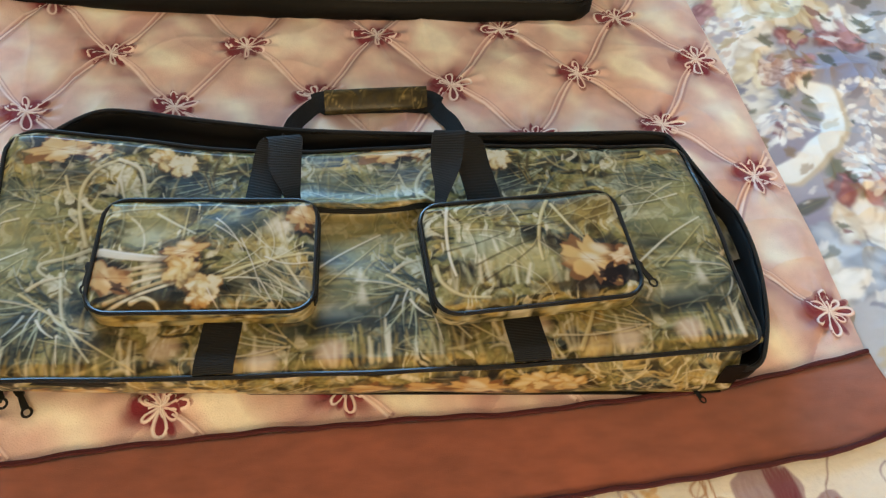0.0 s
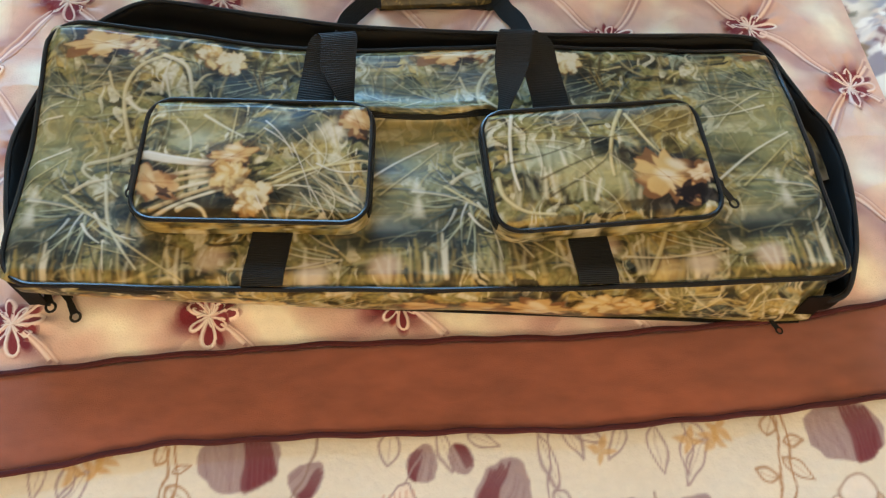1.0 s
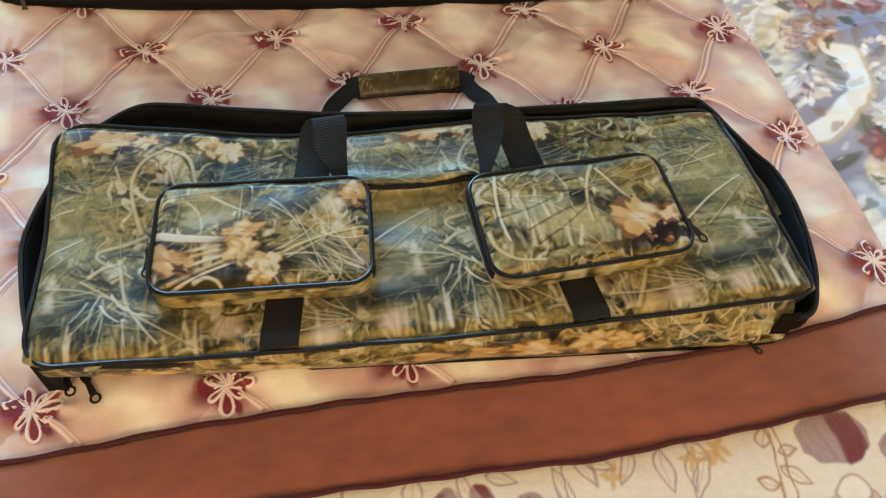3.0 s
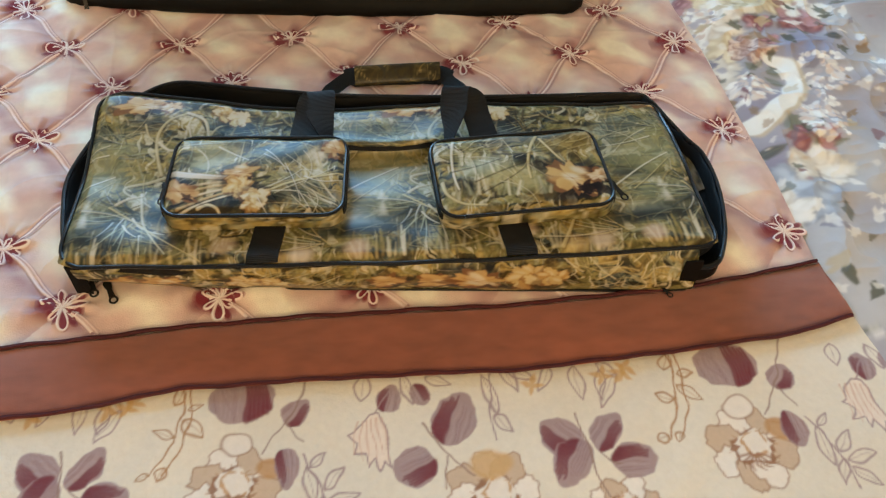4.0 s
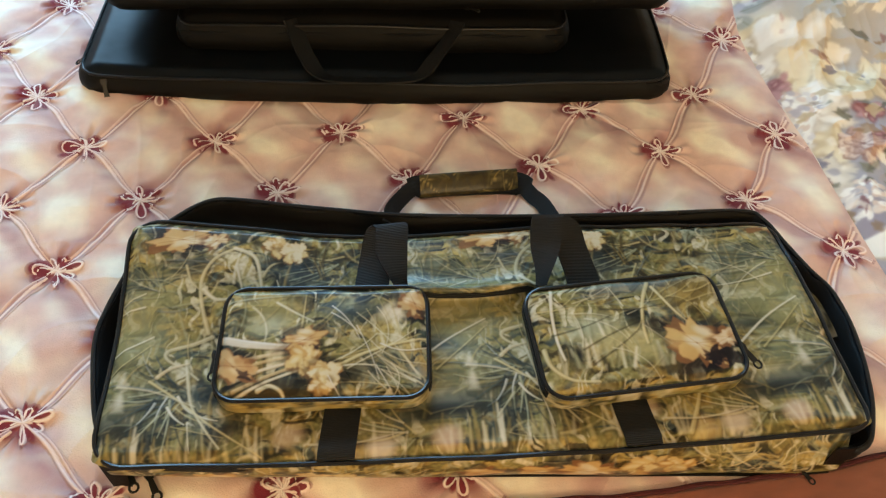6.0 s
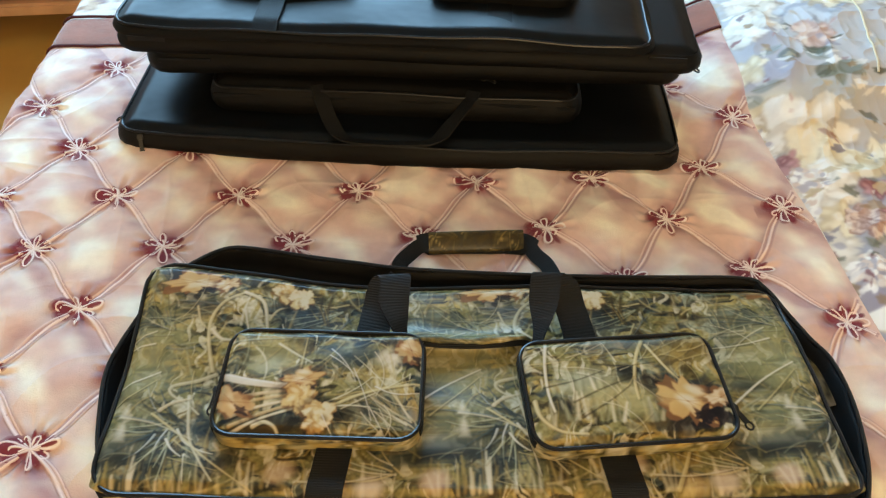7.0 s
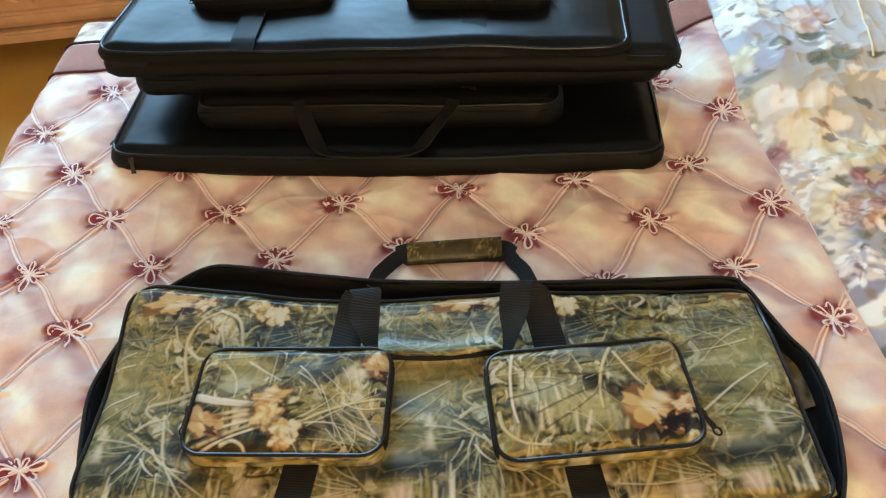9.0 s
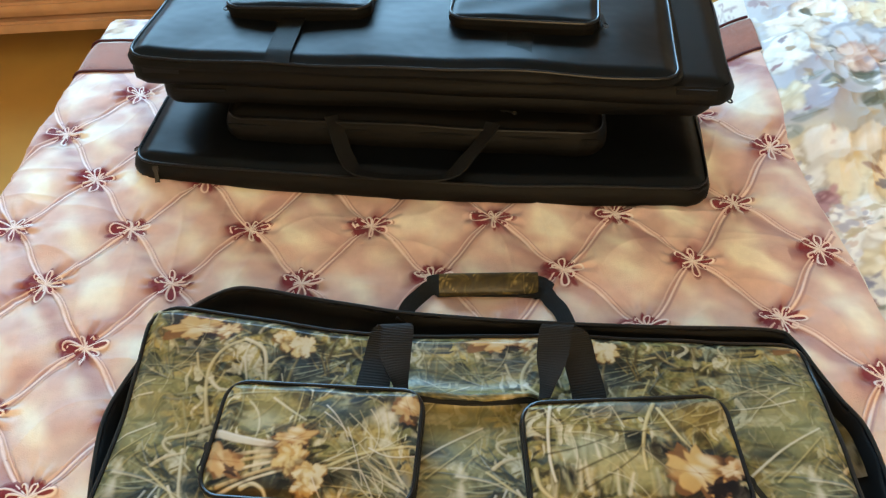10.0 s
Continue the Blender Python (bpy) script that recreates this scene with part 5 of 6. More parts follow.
def lid_edge_points(n=260):
    """Rounded outline of the lid, anticlockwise from the front left."""
    out = []
    r = 0.034
    for cx, cy, a0 in ((-1, -1, 180), (1, -1, 270), (1, 1, 0), (-1, 1, 90)):
        for k in range(11):
            a = radians(a0 + 9 * k)
            rr_ = r if cx < 0 else 0.026
            x = (0.416 - rr_ if cx > 0 else -0.432 + rr_) + rr_ * math.cos(a)
            yb = float(lid_front(x)) if cy < 0 else float(lid_back(x))
            out.append((x, yb - cy * rr_ + rr_ * math.sin(a)))
    P = np.array(out + out[:1])
    seg = np.r_[0, np.cumsum(np.hypot(*np.diff(P, axis=0).T))]
    u = np.linspace(0, seg[-1], n, endpoint=False)
    q = np.stack([np.interp(u, seg, P[:, 0]), np.interp(u, seg, P[:, 1])], -1)
    # long edges follow the bag's own front and back lines
    for k, (x, y) in enumerate(q):
        if -0.398 < x < 0.39:
            q[k, 1] = float(lid_front(x)) if y < -0.15 else float(lid_back(x))
    return q


def rounded_grid(x0, x1, ylo, yhi, r, nx, ny):
    """A grid that fills a rectangle with rounded corners."""
    t = np.linspace(0, 1, ny)
    t = 0.5 - 0.5 * np.cos(np.pi * t) if r > 0 else t
    t = 0.6 * t + 0.4 * np.linspace(0, 1, ny)
    depth = abs(yhi - ylo) if np.isscalar(yhi) else 0.33
    d = np.minimum(t, 1 - t) * depth
    inset = np.where(d < r, r - np.sqrt(np.maximum(r * r - (r - d) ** 2, 0)), 0)
    S = np.linspace(0, 1, nx)
    X = (x0 + inset)[:, None] + S[None, :] * (x1 - x0 - 2 * inset)[:, None]
    return X, np.repeat(t[:, None], nx, 1)


bag = thing("camouflage_bag", "long camouflage vinyl bag with black trim lying on a blanket", "bag")
X, T = rounded_grid(-0.432, 0.416, 0, 1, 0.032, 860, 350)
Y = lid_front(X) * (1 - T) + lid_back(X) * T
edge = np.minimum(np.minimum(T, 1 - T) * 0.33, np.minimum(X + 0.432, 0.416 - X))
Z = lid_height(X, Y) - 0.007 * (1 - smooth(np.clip(edge, 0, 1) / 0.016))
sheet("lid", X, Y, Z, M_camo, bag, "camouflage vinyl lid with a print of reeds and leaves", col=lid_print.at(X, Y))

loop = lid_edge_points()
lz = [float(lid_height(np.array(x), np.array(y))) - 0.006 for x, y in loop]
v, f = tube([(x, y, z) for (x, y), z in zip(loop, lz)], 0.0028, 8, True)
raw("lid_piping", v, f, M_pipe, bag, "glossy black piping")
# zip tape below the lid's edge, leaning inward
rings = [(1.000, 0.000), (1.004, -0.010), (0.997, -0.020), (0.985, -0.030)]
vs, fs = [], []
n = len(loop)
for s_, dz in rings:
    for (x, y), z in zip(loop, lz):
        vs.append((-0.008 + (x + 0.008) * s_, -0.155 + (y + 0.155) * s_, max(z + dz, 0.512)))
for a in range(len(rings) - 1):
    for k in range(n):
        fs.append((a * n + k, (a + 1) * n + k, (a + 1) * n + (k + 1) % n, a * n + (k + 1) % n))
raw("zip_tape", vs, fs, M_zip, bag, "black zipper tape")
teeth = [(-0.008 + (x + 0.008) * 1.0045, -0.155 + (y + 0.155) * 1.010, z - 0.0105) for (x, y), z in zip(loop, lz)]
first = max(k for k in range(n) if teeth[k][1] < -0.28) + 1
run = [teeth[(first + k) % n] for k in range(n) if teeth[(first + k) % n][1] > -0.28]
vs, fs = [], []
dense = curve_through(run, 3)
for k in range(0, len(dense) - 1):
    c, d = Vector(dense[k]), (Vector(dense[k + 1]) - Vector(dense[k]))
    d.normalize()
    side = Vector((d.y, -d.x, 0)) * (0.0012 if k % 2 else 0.0018)
    base = len(vs)
    h = d * 0.0009
    for dz in (-0.0012, 0.0012):
        vs += [c - h - side * 0.3 + Vector((0, 0, dz)), c + h - side * 0.3 + Vector((0, 0, dz)), c + h + side + Vector((0, 0, dz)), c - h + side + Vector((0, 0, dz))]
    fs += [tuple(base + i for i in q) for q in ((3, 2, 1, 0), (4, 5, 6, 7), (0, 1, 5, 4), (1, 2, 6, 5), (2, 3, 7, 6), (3, 0, 4, 7))]
raw("zip_teeth", vs, fs, M_teeth, bag, "dark grey zip teeth", shade=False)

# lower shell with slack black sides
shell_pts = [(-0.420, -0.266), (-0.22, -0.293), (0.0, -0.309), (0.2, -0.326), (0.36, -0.338), (0.412, -0.340), (0.438, -0.302), (0.454, -0.25), (0.463, -0.188), (0.460, -0.130), (0.444, -0.094), (0.428, -0.05), (0.412, -0.005), (0.385, 0.013), (0.25, 0.017), (0.12, 0.022),
             (0.0, 0.030), (-0.10, 0.040), (-0.155, 0.050), (-0.237, 0.066), (-0.30, 0.080), (-0.345, 0.083), (-0.385, 0.060), (-0.430, 0.012), (-0.444, -0.04), (-0.457, -0.085), (-0.464, -0.127), (-0.459, -0.175), (-0.443, -0.245)]
rim = curve_through(shell_pts, 7, True)
n = len(rim)
nxt, prv = np.roll(rim, -1, 0), np.roll(rim, 1, 0)
tan_ = (nxt - prv) / np.linalg.norm(nxt - prv, axis=1)[:, None]
out_ = np.stack([tan_[:, 1], -tan_[:, 0]], -1)
prof = [(-0.012, 0.5015), (-0.004, 0.504), (0.0015, 0.514), (0.001, 0.526), (0.0, 0.536), (-0.003, 0.539), (-0.007, 0.536), (-0.011, 0.522), (-0.028, 0.510), (-0.06, 0.506)]
vs, fs = [], []
for o, z in prof:
    for k in range(n):
        wob = 0.0015 * math.sin(k * 0.9) * (0.5 if z < 0.51 else 1)
        p = rim[k] + out_[k] * (o + wob * 0.5)
        vs.append((p[0], p[1], z + (wob if z > 0.505 else 0)))
for a in range(len(prof) - 1):
    for k in range(n):
        fs.append((a * n + k, a * n + (k + 1) % n, (a + 1) * n + (k + 1) % n, (a + 1) * n + k))
fs.append(tuple(range(n))[::-1])
raw("lower_shell", vs, fs, M_nylon, bag, "slack black nylon lower side")
v, f = tube([(p[0], p[1], 0.5385) for p in rim], 0.0035, 8, True)
raw("rim_piping", v, f, M_pipe, bag, "black rim piping")
# camouflage lining that peeps out of the gap, its print darkened to stand for shade
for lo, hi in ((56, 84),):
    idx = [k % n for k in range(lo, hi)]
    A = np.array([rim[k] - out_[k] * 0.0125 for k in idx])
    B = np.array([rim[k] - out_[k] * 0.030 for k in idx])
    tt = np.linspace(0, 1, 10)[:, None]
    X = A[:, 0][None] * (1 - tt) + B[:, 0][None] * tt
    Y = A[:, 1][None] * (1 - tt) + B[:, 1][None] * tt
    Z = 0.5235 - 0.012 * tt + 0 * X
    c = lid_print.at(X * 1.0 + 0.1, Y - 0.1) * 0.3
    sheet("lining", X, Y, Z, M_camo, bag, "camouflage lining inside the open zip, darkened for shade", col=c)

# front panel
nx, ny = 640, 56
xs = np.linspace(-0.415, 0.388, nx)
tt = np.linspace(0, 1, ny)
X = np.repeat(xs[None], ny, 0)
T = np.repeat(tt[:, None], nx, 1)
ytop = lid_front(xs) - 0.001
ztop = lid_height(xs, lid_front(xs)) - 0.0085
ybot = np.interp(xs, [-0.43, -0.22, -0.03, 0.16, 0.34, 0.405], [-0.278, -0.306, -0.321, -0.336, -0.350, -0.350])
Y = ybot[None] * (1 - T) + ytop[None] * T - 0.007 * np.sin(np.pi * T) + 0.0012 * np.sin(30 * X + 5 * T)
Z = 0.5005 * (1 - T) + ztop[None] * T
sheet("front_panel", X, Y, Z, M_camo, bag, "camouflage vinyl front side", col=front_print.at(X, T * 0.07))
v, f = tube([(x, y - 0.001, 0.503) for x, y in zip(xs[::8], ybot[::8])], 0.0022, 6)
raw("bottom_piping", v, f, M_pipe, bag)
for x0, w in ((0.366, 0.024), (-0.425, 0.020)):
    xx = np.linspace(x0, x0 + w, 8)
    v, f = ribbon([(x, float(np.interp(x, xs, ybot)) * 0.5 + float(np.interp(x, xs, ytop)) * 0.5 - 0.0078, 0.532) for x in xx], [(0, 0.0006, 0.028)] * 8, 0.002)
    raw("zip_garage", v, f, M_nylon, bag, "black corner patch at the zip's end")


def zip_puller(parent, x, y, z, turn, tilt, size=1.0, label="dark metal zip puller"):
    """Slider body with a long looped tab."""
    m = pose(x, y, z, tilt, 0, turn)
    vs, fs = [], []

    def add(v, f):
        b = len(vs)
        vs.extend([m @ (Vector(p) * size) for p in v])
        fs.extend([tuple(i + b for i in q) for q in f])
    add(*ribbon([(0, 0.004, 0.002), (0, -0.001, 0.003), (0, -0.006, 0.002)], [(0.0042, 0, 0), (0.005, 0, 0), (0.0036, 0, 0)], 0.004))
    add(*ribbon([(0, -0.004, 0.004), (0, -0.014, 0.0035), (0, -0.024, 0.0028)], [(0.0024, 0, 0), (0.0032, 0, 0), (0.0038, 0, 0)], 0.0016))
    ring = [(0.0046 * math.cos(2 * math.pi * k / 14), -0.0275 + 0.0052 * math.sin(2 * math.pi * k / 14), 0.0026) for k in range(14)]
    add(*tube(ring, 0.0014, 6, True))
    return raw("zip_puller", vs, fs, M_metal, parent, label)


def pocket(parent, cx, cy, turn, w, d, z0, z1, mat, canvas, pull, nx=280, ny=180, side_mat=None):
    """A zipped patch pocket: padded top, piping, side wall with zip."""
    r = 0.026
    c, s = math.cos(radians(turn)), math.sin(radians(turn))

    def place(u, v):
        return cx + c * u - s * v, cy + s * u + c * v
    x0 = -w / 2
    X, T = rounded_grid(-w / 2, w / 2, 0.0, d, r, nx, ny)
    V = (T - 0.5) * d
    e = np.minimum(np.minimum(T, 1 - T) * d, np.minimum(X + w / 2, w / 2 - X))
    Z = z1 - 0.004 * (1 - smooth(np.clip(e, 0, 1) / 0.012)) + 0.004 * np.sin(np.pi * T) * np.cos(np.pi * X / w) + 0.0008 * np.sin(60 * X + 30 * V) + 0.0006 * np.sin(90 * V - 40 * X)
    PX, PY = place(X, V)
    col_ = canvas.at(X + w / 2, V + d / 2) if canvas is not None else None
    top = sheet("pocket", PX, PY, Z, mat, parent, "zipped patch pocket", col=col_)
    out = []
    for qx, qy, a0 in ((1, -1, 270), (1, 1, 0), (-1, 1, 90), (-1, -1, 180)):
        for k in range(9):
            a = radians(a0 + 90 * k / 8)
            out.append((qx * (w / 2 - r) + r * math.cos(a), qy * (d / 2 - r) + r * math.sin(a)))
    P = np.array(out + out[:1])
    seg = np.r_[0, np.cumsum(np.hypot(*np.diff(P, axis=0).T))]
    u = np.linspace(0, seg[-1], 120, endpoint=False)
    ring = np.stack([np.interp(u, seg, P[:, 0]), np.interp(u, seg, P[:, 1])], -1)
    pts = [place(a, b) for a, b in ring]
    v, f = tube([(a, b, z1 - 0.003) for a, b in pts], 0.0026, 8, True)
    raw("pocket_piping", v, f, M_pipe, top, "black piping")
    levels = np.array([(1.0, z1 - 0.004), (1.012, z1 - 0.010), (1.016, (z0 + z1) / 2), (1.0, z0 - 0.006)])
    ks = np.arange(121) % 120
    RX = np.array([[place(*(ring[k] * l[0]))[0] for k in ks] for l in levels])
    RY = np.array([[place(*(ring[k] * l[0]))[1] for k in ks] for l in levels])
    RZ_ = np.repeat(levels[:, 1][:, None], 121, 1)
    fine = 24
    tt_ = np.linspace(0, 3, fine)
    lo = np.minimum(tt_.astype(int), 2)
    fr = (tt_ - lo)[:, None]
    RX, RY, RZ_ = (A[lo] * (1 - fr) + A[lo + 1] * fr for A in (RX, RY, RZ_))
    scol = None
    if canvas is not None:
        scol = lid_print.at(RX, RY * 1.0 + (RZ_ - z0) * 1.0)
    sheet("pocket_side", RX, RY, RZ_, side_mat or mat, top, "pocket side wall", col=scol, flip=True)
    zz = z1 - 0.012
    sel = [k for k in range(120) if ring[k][1] > -d / 2 + 0.012]
    start = next(k for k in range(120) if k in sel and (k - 1) % 120 not in sel)
    line = [place(*(ring[(start + k) % 120] * 1.018)) for k in range(len(sel))]
    v, f = ribbon([(a, b, zz) for a, b in line], [(0, 0, 0.005)] * len(line), 0.002)
    raw("pocket_zip", v, f, M_zip, top, "black zip")
    if pull:
        px, py = place(*pull[:2])
        zip_puller(top, px, py, zz - 0.001, turn + pull[2], pull[3], 0.95)
    return top


pocket(bag, -0.186, -0.1885, -3.2, 0.234, 0.146, 0.560, 0.597, M_camo, pl, (-0.121, -0.010, -4, 8))
pocket(bag, 0.1675, -0.2035, 3.0, 0.234, 0.146, 0.556, 0.596, M_camo, pr, (0.121, -0.030, 28, 8))


# webbing under the pockets and up into two loops
def strap_on_lid(xa, xb, ya, yb):
    pts, sd = [], []
    for k in range(9):
        t = k / 8
        x, y = xa + (xb - xa) * t, ya + (yb - ya) * t
        pts.append((x, y, float(lid_height(np.array(x), np.array(y))) + (0.0022 if k else -0.003)))
        sd.append((0.020, 0.0, 0.0))
    v, f = ribbon(pts, sd, 0.0022)
    raw("strap", v, f, M_web, bag, "black webbing strap")


strap_on_lid(-0.177, -0.166, -0.3205, -0.250)
strap_on_lid(0.1535, 0.146, -0.3305, -0.255)


def strap_loop(mirror, xr, xt, xe):
    """Webbing that climbs from behind a pocket, turns over and twists back down to the lid."""
    k1 = [(xr - mirror * 0.002, -0.125, 0.562), (xr, -0.100, 0.568), (xr + mirror * 0.008, -0.062, 0.579), (xr + mirror * 0.014, -0.038, 0.592), (xt, -0.028, 0.5985), (xt + mirror * 0.008, -0.033, 0.600), (xe - mirror * 0.006, -0.062, 0.588), (xe - mirror * 0.001, -0.090, 0.578), (xe + mirror * 0.006, -0.113, 0.567)]
    P = curve_through(k1, 6)
    sd = []
    for k in range(len(P)):
        t = k / (len(P) - 1)
        w = 0.0215 - 0.002 * t - 0.012 * float(smooth(np.array((t - 0.72) / 0.28)))
        a = mirror * radians(-8 + 34 * float(smooth(np.array((t - 0.6) / 0.4))))
        sd.append((w * math.cos(a), 0.25 * w * math.sin(a), -w * math.sin(a) * 0.8))
    v, f = ribbon(P, sd, 0.0022)
    raw("handle_loop", v, f, M_web, bag, "folded loop of black ribbed webbing")


strap_loop(1, -0.131, -0.110, -0.098)
strap_loop(-1, 0.131, 0.103, 0.084)
# rolled camouflage handle edge between the loops; the black strip below stands for shade
xsn = np.linspace(-0.090, 0.076, 44)
yfold = -0.108 - 0.008 * np.cos(np.clip((xsn + 0.008) / 0.095, -1, 1) * math.pi / 2)
zfold = lid_height(xsn, yfold + 0.002)
seg = 14
QV, QX = np.meshgrid(np.linspace(0, 2 * math.pi, seg), xsn)
roll_r = (0.0045 * np.sqrt(np.clip(1 - ((xsn + 0.007) / 0.0865) ** 2, 0.05, 1)) + 0.0006 * np.sin(90 * xsn) + 0.0004 * np.sin(230 * xsn))[:, None]
sheet("handle_edge", QX, yfold[:, None] + roll_r * np.cos(QV), zfold[:, None] - 0.0005 + roll_r * np.sin(QV), M_camo, bag, "rolled camouflage edge of the folded handle", col=lid_print.at(QX, -0.07 + 0.01 * np.cos(QV)))
v, f = ribbon([(x, y - 0.0050, z - 0.0045) for x, y, z in zip(xsn, yfold, zfold)], [(0, 0.0030, 0.0022)] * len(xsn), 0.0030)
raw("fold_shade_strip", v, f, M_web, bag, "black strip for the shade below the folded handle")

# rear handle lying on the blanket
hp = curve_through([(-0.103, 0.030, 0.532), (-0.098, 0.060, 0.527), (-0.083, 0.086, 0.521), (-0.068, 0.103, 0.519), (-0.048, 0.109, 0.518), (0.015, 0.109, 0.518), (0.076, 0.107, 0.518), (0.093, 0.099, 0.519), (0.103, 0.078, 0.521), (0.114, 0.055, 0.527), (0.122, 0.022, 0.532)], 6)
tg = np.gradient(hp, axis=0)
sd = []
for k in range(len(hp)):
    d = Vector(tg[k]).normalized()
    sdv = d.cross(Vector((0, 0, 1))).normalized() * (0.0165 if 0.30 < k / len(hp) < 0.72 else 0.0095)
    sdv.z = -0.006
    sd.append(sdv)
v, f = ribbon(hp, sd, 0.0024)
handle = raw("handle", v, f, M_web, bag, "black webbing rear handle")
gx = np.linspace(-0.056, 0.086, 110)
gv = np.linspace(0, 2 * math.pi, 40)
GX, GV = np.meshgrid(gx, gv)
flat = 0.017 * np.sign(np.cos(GV)) * abs(np.cos(GV)) ** 0.7
GY = 0.106 + 0.70 * flat - 0.0036 * np.sin(GV) + 0.002 * np.sin(14 * GX)
GZ = 0.5225 + 0.72 * flat + 0.0036 * np.sin(GV)
grip_print = Canvas(-0.07, -0.03, 0.10, 0.03, 0.0008)
grip_print.a[:] = np.array(lin(62, 54, 30))
R5 = random.Random(71)
wash(grip_print, R5, 60, -0.07, -0.03, 0.09, 0.03, 0.3, 0.8, (0.015, 0.04), (0.001, 0.003), (DARK, UMBER, lin(92, 82, 46), lin(44, 46, 40)), (0.4, 0.7), 0.0025, 0)
wash(grip_print, R5, 60, -0.07, -0.03, 0.09, 0.03, 0.5, 0.8, (0.015, 0.04), (0.0006, 0.0014), (GOLD, STRAW, lin(112, 100, 60), DARK, DARK), (0.5, 0.85), 0.001, 0.5)
sheet("grip", GX, GY, GZ, M_camo, handle, "dark camouflage wrap round the handle", col=grip_print.at(GX, 0.02 * np.cos(GV)), flip=True)

zip_puller(bag, -0.411, -0.282, 0.509, 20, 0, 1.05)
zip_puller(bag, -0.388, -0.294, 0.507, 26, 0, 1.05)
zip_puller(bag, 0.344, -0.346, 0.506, 30, 0, 0.7)


# ---------- black bags ----------
def outline(w, d, r, n=160):
    out = []
    for qx, qy, a0 in ((1, 0, 270), (1, 1, 0), (0, 1, 90), (0, 0, 180)):
        for k in range(9):
            a = radians(a0 + 90 * k / 8)
            out.append((r + qx * (w - 2 * r) + r * math.cos(a), r + qy * (d - 2 * r) + r * math.sin(a)))
    P = np.array(out + out[:1])
    seg = np.r_[0, np.cumsum(np.hypot(*np.diff(P, axis=0).T))]
    u = np.linspace(0, seg[-1], n, endpoint=False)
    return np.stack([np.interp(u, seg, P[:, 0]), np.interp(u, seg, P[:, 1])], -1)


def soft_case(parent, name, w, d, h, z0, r, mat, seed, sag=0.004, label="", x0=0.0, y0=0.0, pipes=True, bow=0.0):
    """A padded flat case: bulging sides, dented top, piping top and bottom."""
    rng = random.Random(seed)
    a, b, c_, p1 = rng.uniform(8, 14), rng.uniform(9, 17), rng.uniform(18, 30), rng.uniform(0, 6)

    def top_z(x, y):
        return z0 + h + sag * (np.sin(a * x + p1) * np.sin(b * y + 1) * 0.6 + 0.35 * np.sin(c_ * x + 21 * y + p1) + 0.3 * np.sin(a * 2.3 * y - c_ * 0.6 * x))
    X, T = rounded_grid(0, w, 0.0, d, r, 120, 50)
    Y = T * d
    e = np.minimum(np.minimum(T, 1 - T) * d, np.minimum(X, w - X))
    Z = top_z(X, Y) * 1.0 - 0.008 * (1 - smooth(np.clip(e, 0, 1) / 0.022))
    Y = Y - bow * np.sin(np.pi * X / w) * (1 - T)
    top = sheet(name, X + x0, Y + y0, Z, mat, parent, label)
    ring = outline(w, d, r)
    ring[:, 1] -= bow * np.sin(np.pi * np.clip(ring[:, 0] / w, 0, 1)) * (1 - ring[:, 1] / d)
    cx, cy = w / 2, d / 2
    nrm = np.roll(ring, -1, 0) - np.roll(ring, 1, 0)
    nrm = nrm / np.linalg.norm(nrm, axis=1)[:, None]
    nrm = np.stack([nrm[:, 1], -nrm[:, 0]], -1)
    vs, fs = [], []
    prof = [(0.0, 1.0), (0.005, 0.8), (0.010, 0.5), (0.010, 0.2), (0.005, 0.0)]
    m = len(ring)
    for o, t in prof:
        for k in range(m):
            wob = 0.0015 * math.sin(k * 0.37 + seed)
            p = ring[k] + nrm[k] * (o + wob)
            zt = float(top_z(ring[k][0], ring[k][1])) - 0.008
            vs.append((p[0] + x0, p[1] + y0, z0 + 0.0005 + (zt - z0) * t))
    for q in range(len(prof) - 1):
        for k in range(m):
            fs.append((q * m + k, (q + 1) * m + k, (q + 1) * m + (k + 1) % m, q * m + (k + 1) % m))
    fs.append(tuple((len(prof) - 1) * m + k for k in range(m))[::-1])
    raw(name + "_side", vs, fs, M_nylon, parent, "matt black side wall")
    if pipes:
        v, f = tube([(p[0] + x0, p[1] + y0, float(top_z(p[0], p[1])) - 0.007) for p in ring], 0.0024, 8, True)
        raw("piping", v, f, M_pipe, parent, "glossy black piping")
    return top


def webbing_loop(parent, pts, half, label="black webbing carrying handle"):
    P = curve_through(pts, 6)
    tg = np.gradient(P, axis=0)
    sd = []
    for t in tg:
        s = Vector(t).normalized().cross(Vector((0, 0.45, 1))).normalized() * half
        sd.append(s)
    v, f = ribbon(P, sd, 0.0025)
    raw("handle", v, f, M_web, parent, label)


# lowest bag, with a wide pocket and a handle
case_a = thing("black_bag", "flat black bag with a wide front pocket under others", "bag", "stacked black bags", at=pose(-0.578, 0.368, 0.5, 0, 0, -4.5))
soft_case(case_a, "lid", 0.945, 0.30, 0.044, 0.003, 0.03, M_vinyl, 3, 0.004, "satin black lid", bow=0.02)
soft_case(case_a, "pocket", 0.62, 0.15, 0.052, 0.046, 0.03, M_nylon, 5, 0.002, "wide black zipped pocket", 0.155, 0.058)
v, f = ribbon([(0.16 + 0.61 * k / 20, 0.0535, 0.078) for k in range(21)], [(0, 0, 0.004)] * 21, 0.002)
raw("pocket_zip", v, f, M_zip, case_a, "black zip")
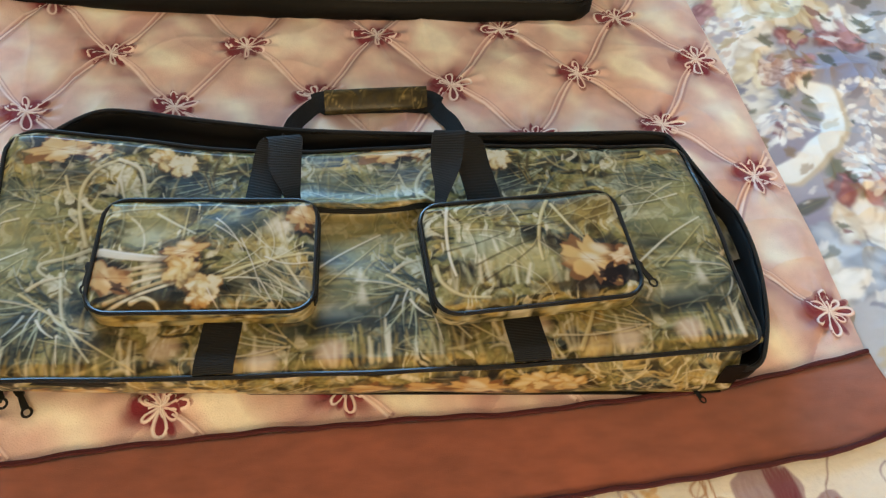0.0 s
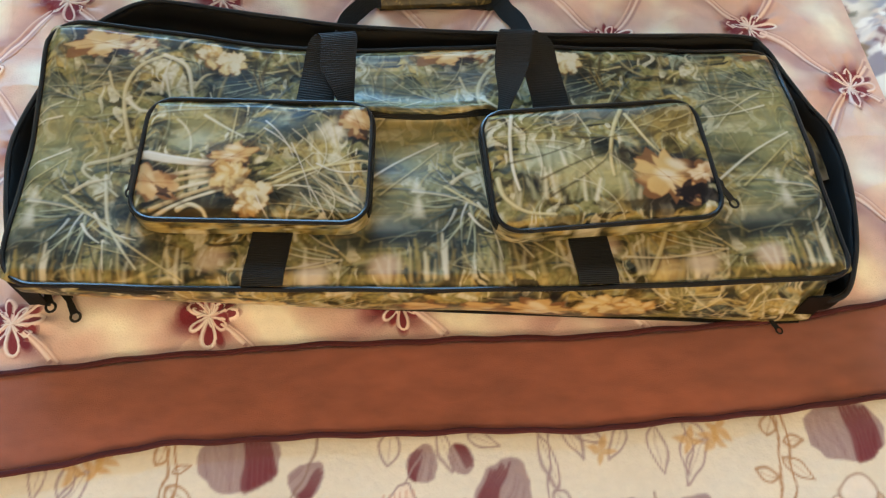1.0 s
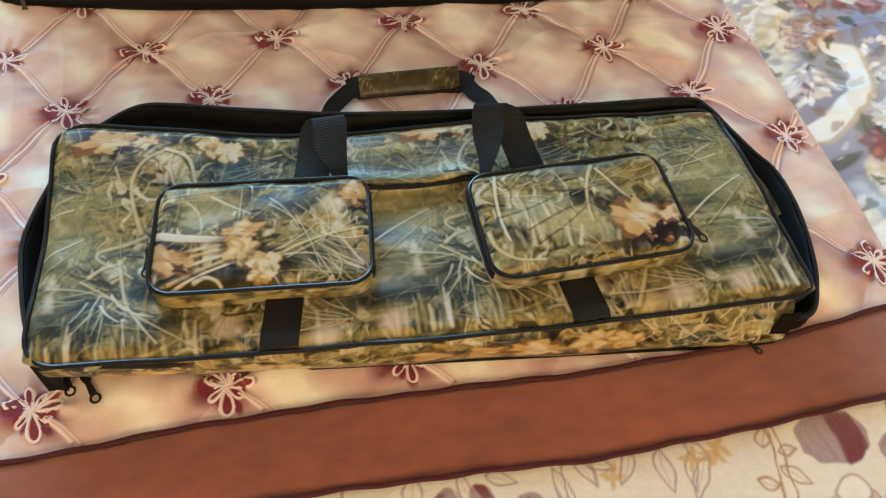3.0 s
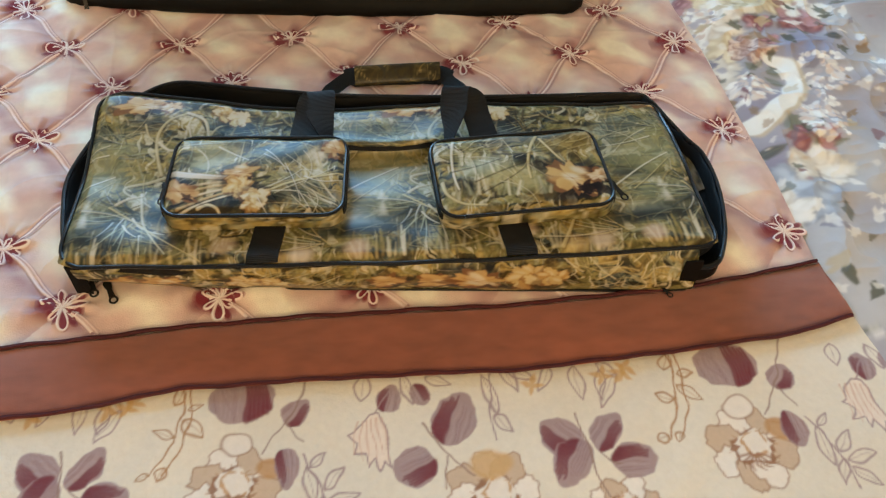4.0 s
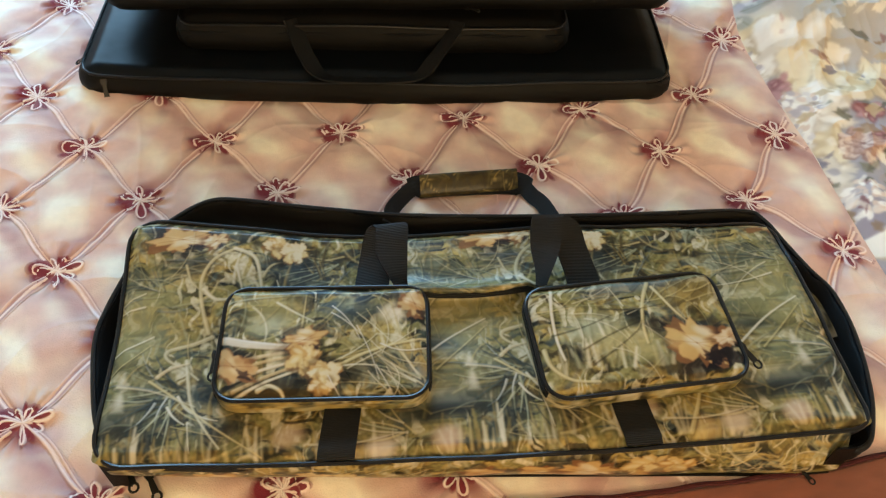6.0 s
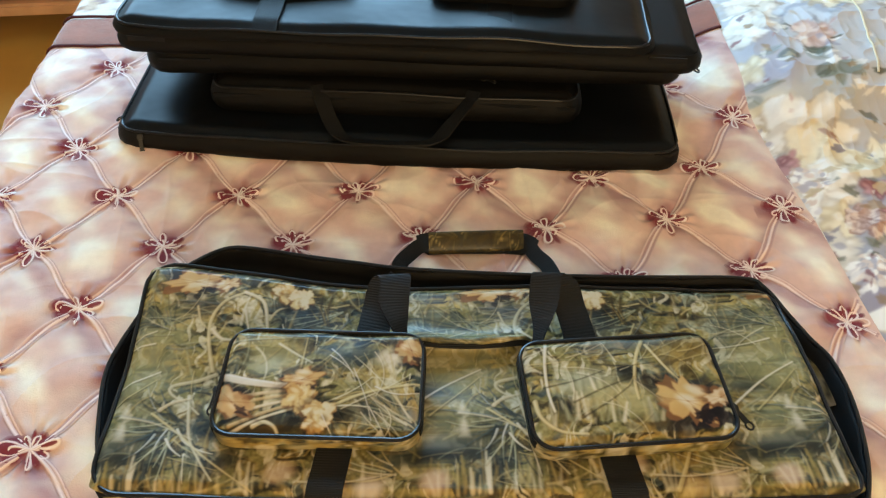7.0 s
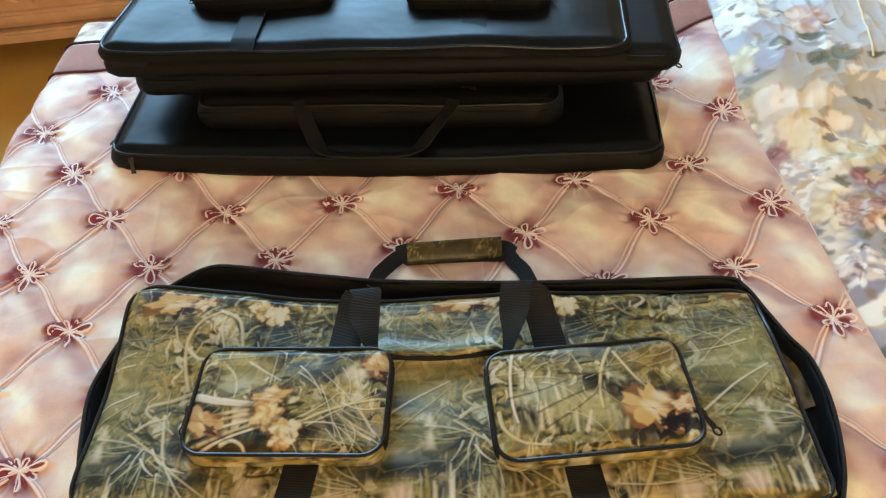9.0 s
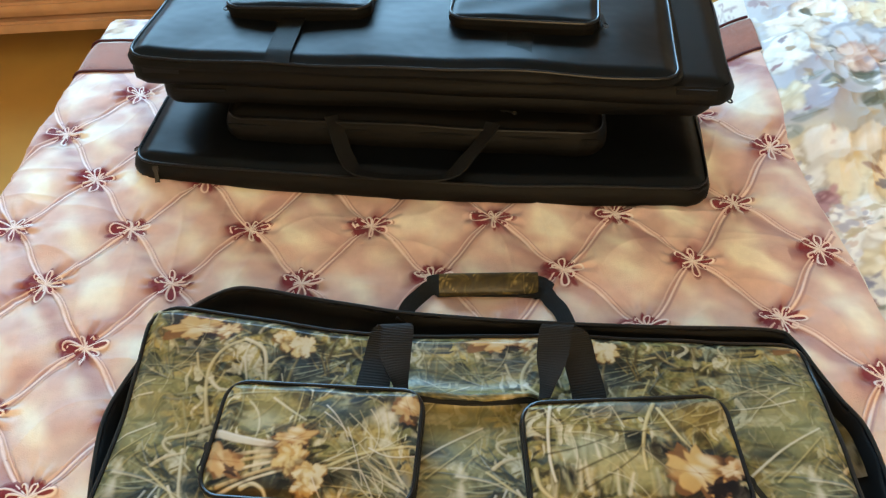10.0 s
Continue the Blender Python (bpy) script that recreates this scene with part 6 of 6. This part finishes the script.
webbing_loop(case_a, [(0.335, 0.062, 0.100), (0.345, 0.046, 0.085), (0.362, 0.012, 0.068), (0.385, -0.022, 0.060), (0.42, -0.032, 0.058), (0.50, -0.032, 0.058), (0.54, -0.022, 0.060), (0.565, 0.012, 0.070), (0.59, 0.044, 0.088), (0.60, 0.062, 0.100)], 0.014)
v, f = ribbon([(0.905, 0.0 - 0.004, 0.022), (0.93, -0.002, 0.022), (0.945, 0.012, 0.022)], [(0, 0, 0.014)] * 3, 0.003)
raw("corner_patch", v, f, M_zip, case_a, "ribbed zip end")
zip_puller(case_a, 0.040, -0.006, 0.028, 10, 60, 1.0)
zip_puller(case_a, 0.004, 0.055, 0.030, -80, 30, 0.9)

# middle bag, mostly hidden
case_b = thing("black_bag", "flat black bag between two others", "bag", "stacked black bags", at=pose(-0.528, 0.464, 0.588, 0, -1.0, -4.4))
soft_case(case_b, "lid", 0.90, 0.28, 0.046, 0.001, 0.032, M_vinyl, 9, 0.003, "satin black lid")
for zz in (0.014, 0.022, 0.030):
    v, f = ribbon([(0.02 + 0.09 * k / 6, -0.0062, zz) for k in range(7)], [(0, 0, 0.0022)] * 7, 0.002)
    raw("zip_end_rib", v, f, M_zip, case_b, "ribbed zip end")
zip_puller(case_b, 0.905, 0.02, 0.026, 80, 20, 1.0)

zip_puller(case_b, 0.572, -0.008, 0.004, 85, 10, 0.7, "small bright zip puller")

# top bag with two pockets
case_c = thing("black_bag", "satin black bag with two zipped pockets on top", "bag", "stacked black bags", at=pose(-0.557, 0.436, 0.648, 0, 0, -4.6))
soft_case(case_c, "lower_shell", 0.942, 0.31, 0.038, 0.001, 0.03, M_nylon, 14, 0.002, "slack black nylon lower half", pipes=False)
soft_case(case_c, "lid", 0.862, 0.30, 0.024, 0.032, 0.03, M_vinyl, 17, 0.004, "satin black lid", 0.0, -0.006)
for u in (0.02, 0.86):
    v, f = ribbon([(u + 0.06 * k / 6, -0.006, 0.020) for k in range(7)], [(0, 0, 0.011)] * 7, 0.003)
    raw("zip_end", v, f, M_zip, case_c, "ribbed zip end")
pocket(case_c, 0.250, 0.185, 2.0, 0.240, 0.146, 0.054, 0.080, M_vinyl, None, (-0.121, -0.03, -4, 8), 60, 40, M_nylon)
pocket(case_c, 0.625, 0.168, -1.5, 0.236, 0.146, 0.054, 0.080, M_vinyl, None, (0.121, -0.03, 20, 8), 60, 40, M_nylon)
for u in (0.245, 0.62):
    v, f = ribbon([(u, -0.006 + 0.12 * k / 12, 0.0578 - 0.008 * (1 - float(smooth(np.array(0.12 * k / 12 / 0.022))))) for k in range(13)], [(0.02, 0, 0)] * 13, 0.0022)
    raw("strap", v, f, M_nylon, case_c, "black webbing strap")

# ---------- carved chest beyond the bed ----------
chest = thing("carved_chest", "varnished wooden chest with carved scrolls", "chest", at=pose(-1.17, 1.555, 0.0, 0, 0, 5.0))
box("body", -1.1, 0.02, 0.12, 0.9, 0.42, 0.72, M_wood, chest, bevel=0.01)
box("lower_rail", -1.12, -0.012, 0.085, 0.92, 0.03, 0.125, M_wood, chest, "plain moulded rail", bevel=0.008)
box("upper_rail", -1.11, -0.004, 0.150, 0.91, 0.03, 0.185, M_wood, chest, "plain moulded rail", bevel=0.008)
box("top_board", -1.14, -0.03, 0.72, 0.94, 0.44, 0.745, M_wood, chest, bevel=0.006)
for px in (-1.06, 0.82):
    box("foot", px, 0.03, 0.0, px + 0.07, 0.10, 0.12, M_wood, chest, bevel=0.008)


def scroll(cx, cz, r, hand, start):
    pts = []
    for k in range(46):
        t = k / 45
        q = r * (1 - 0.82 * t)
        a = start + hand * 4.3 * math.pi * t
        pts.append((cx + q * math.cos(a), 0.016 - 0.006 * t, cz + q * math.sin(a)))
    v, f = tube(pts, 0.011, 8)
    raw("carved_scroll", v, f, M_wood, chest, "carved scroll in relief")


for k in range(9):
    cx = -1.0 + 0.22 * k
    scroll(cx, 0.285, 0.075, 1 if k % 2 else -1, 0.4 + k)
    scroll(cx + 0.11, 0.245, 0.042, -1 if k % 2 else 1, 2.0 + k)
    for s in (-1, 1):
        pts = curve_through([(cx + s * 0.02, 0.018, 0.21), (cx + s * 0.06, 0.014, 0.235), (cx + s * 0.10, 0.018, 0.215)], 6)
        v, f = tube(pts, 0.009, 6)
        raw("carved_leaf", v, f, M_wood, chest, "carved leaf in relief")
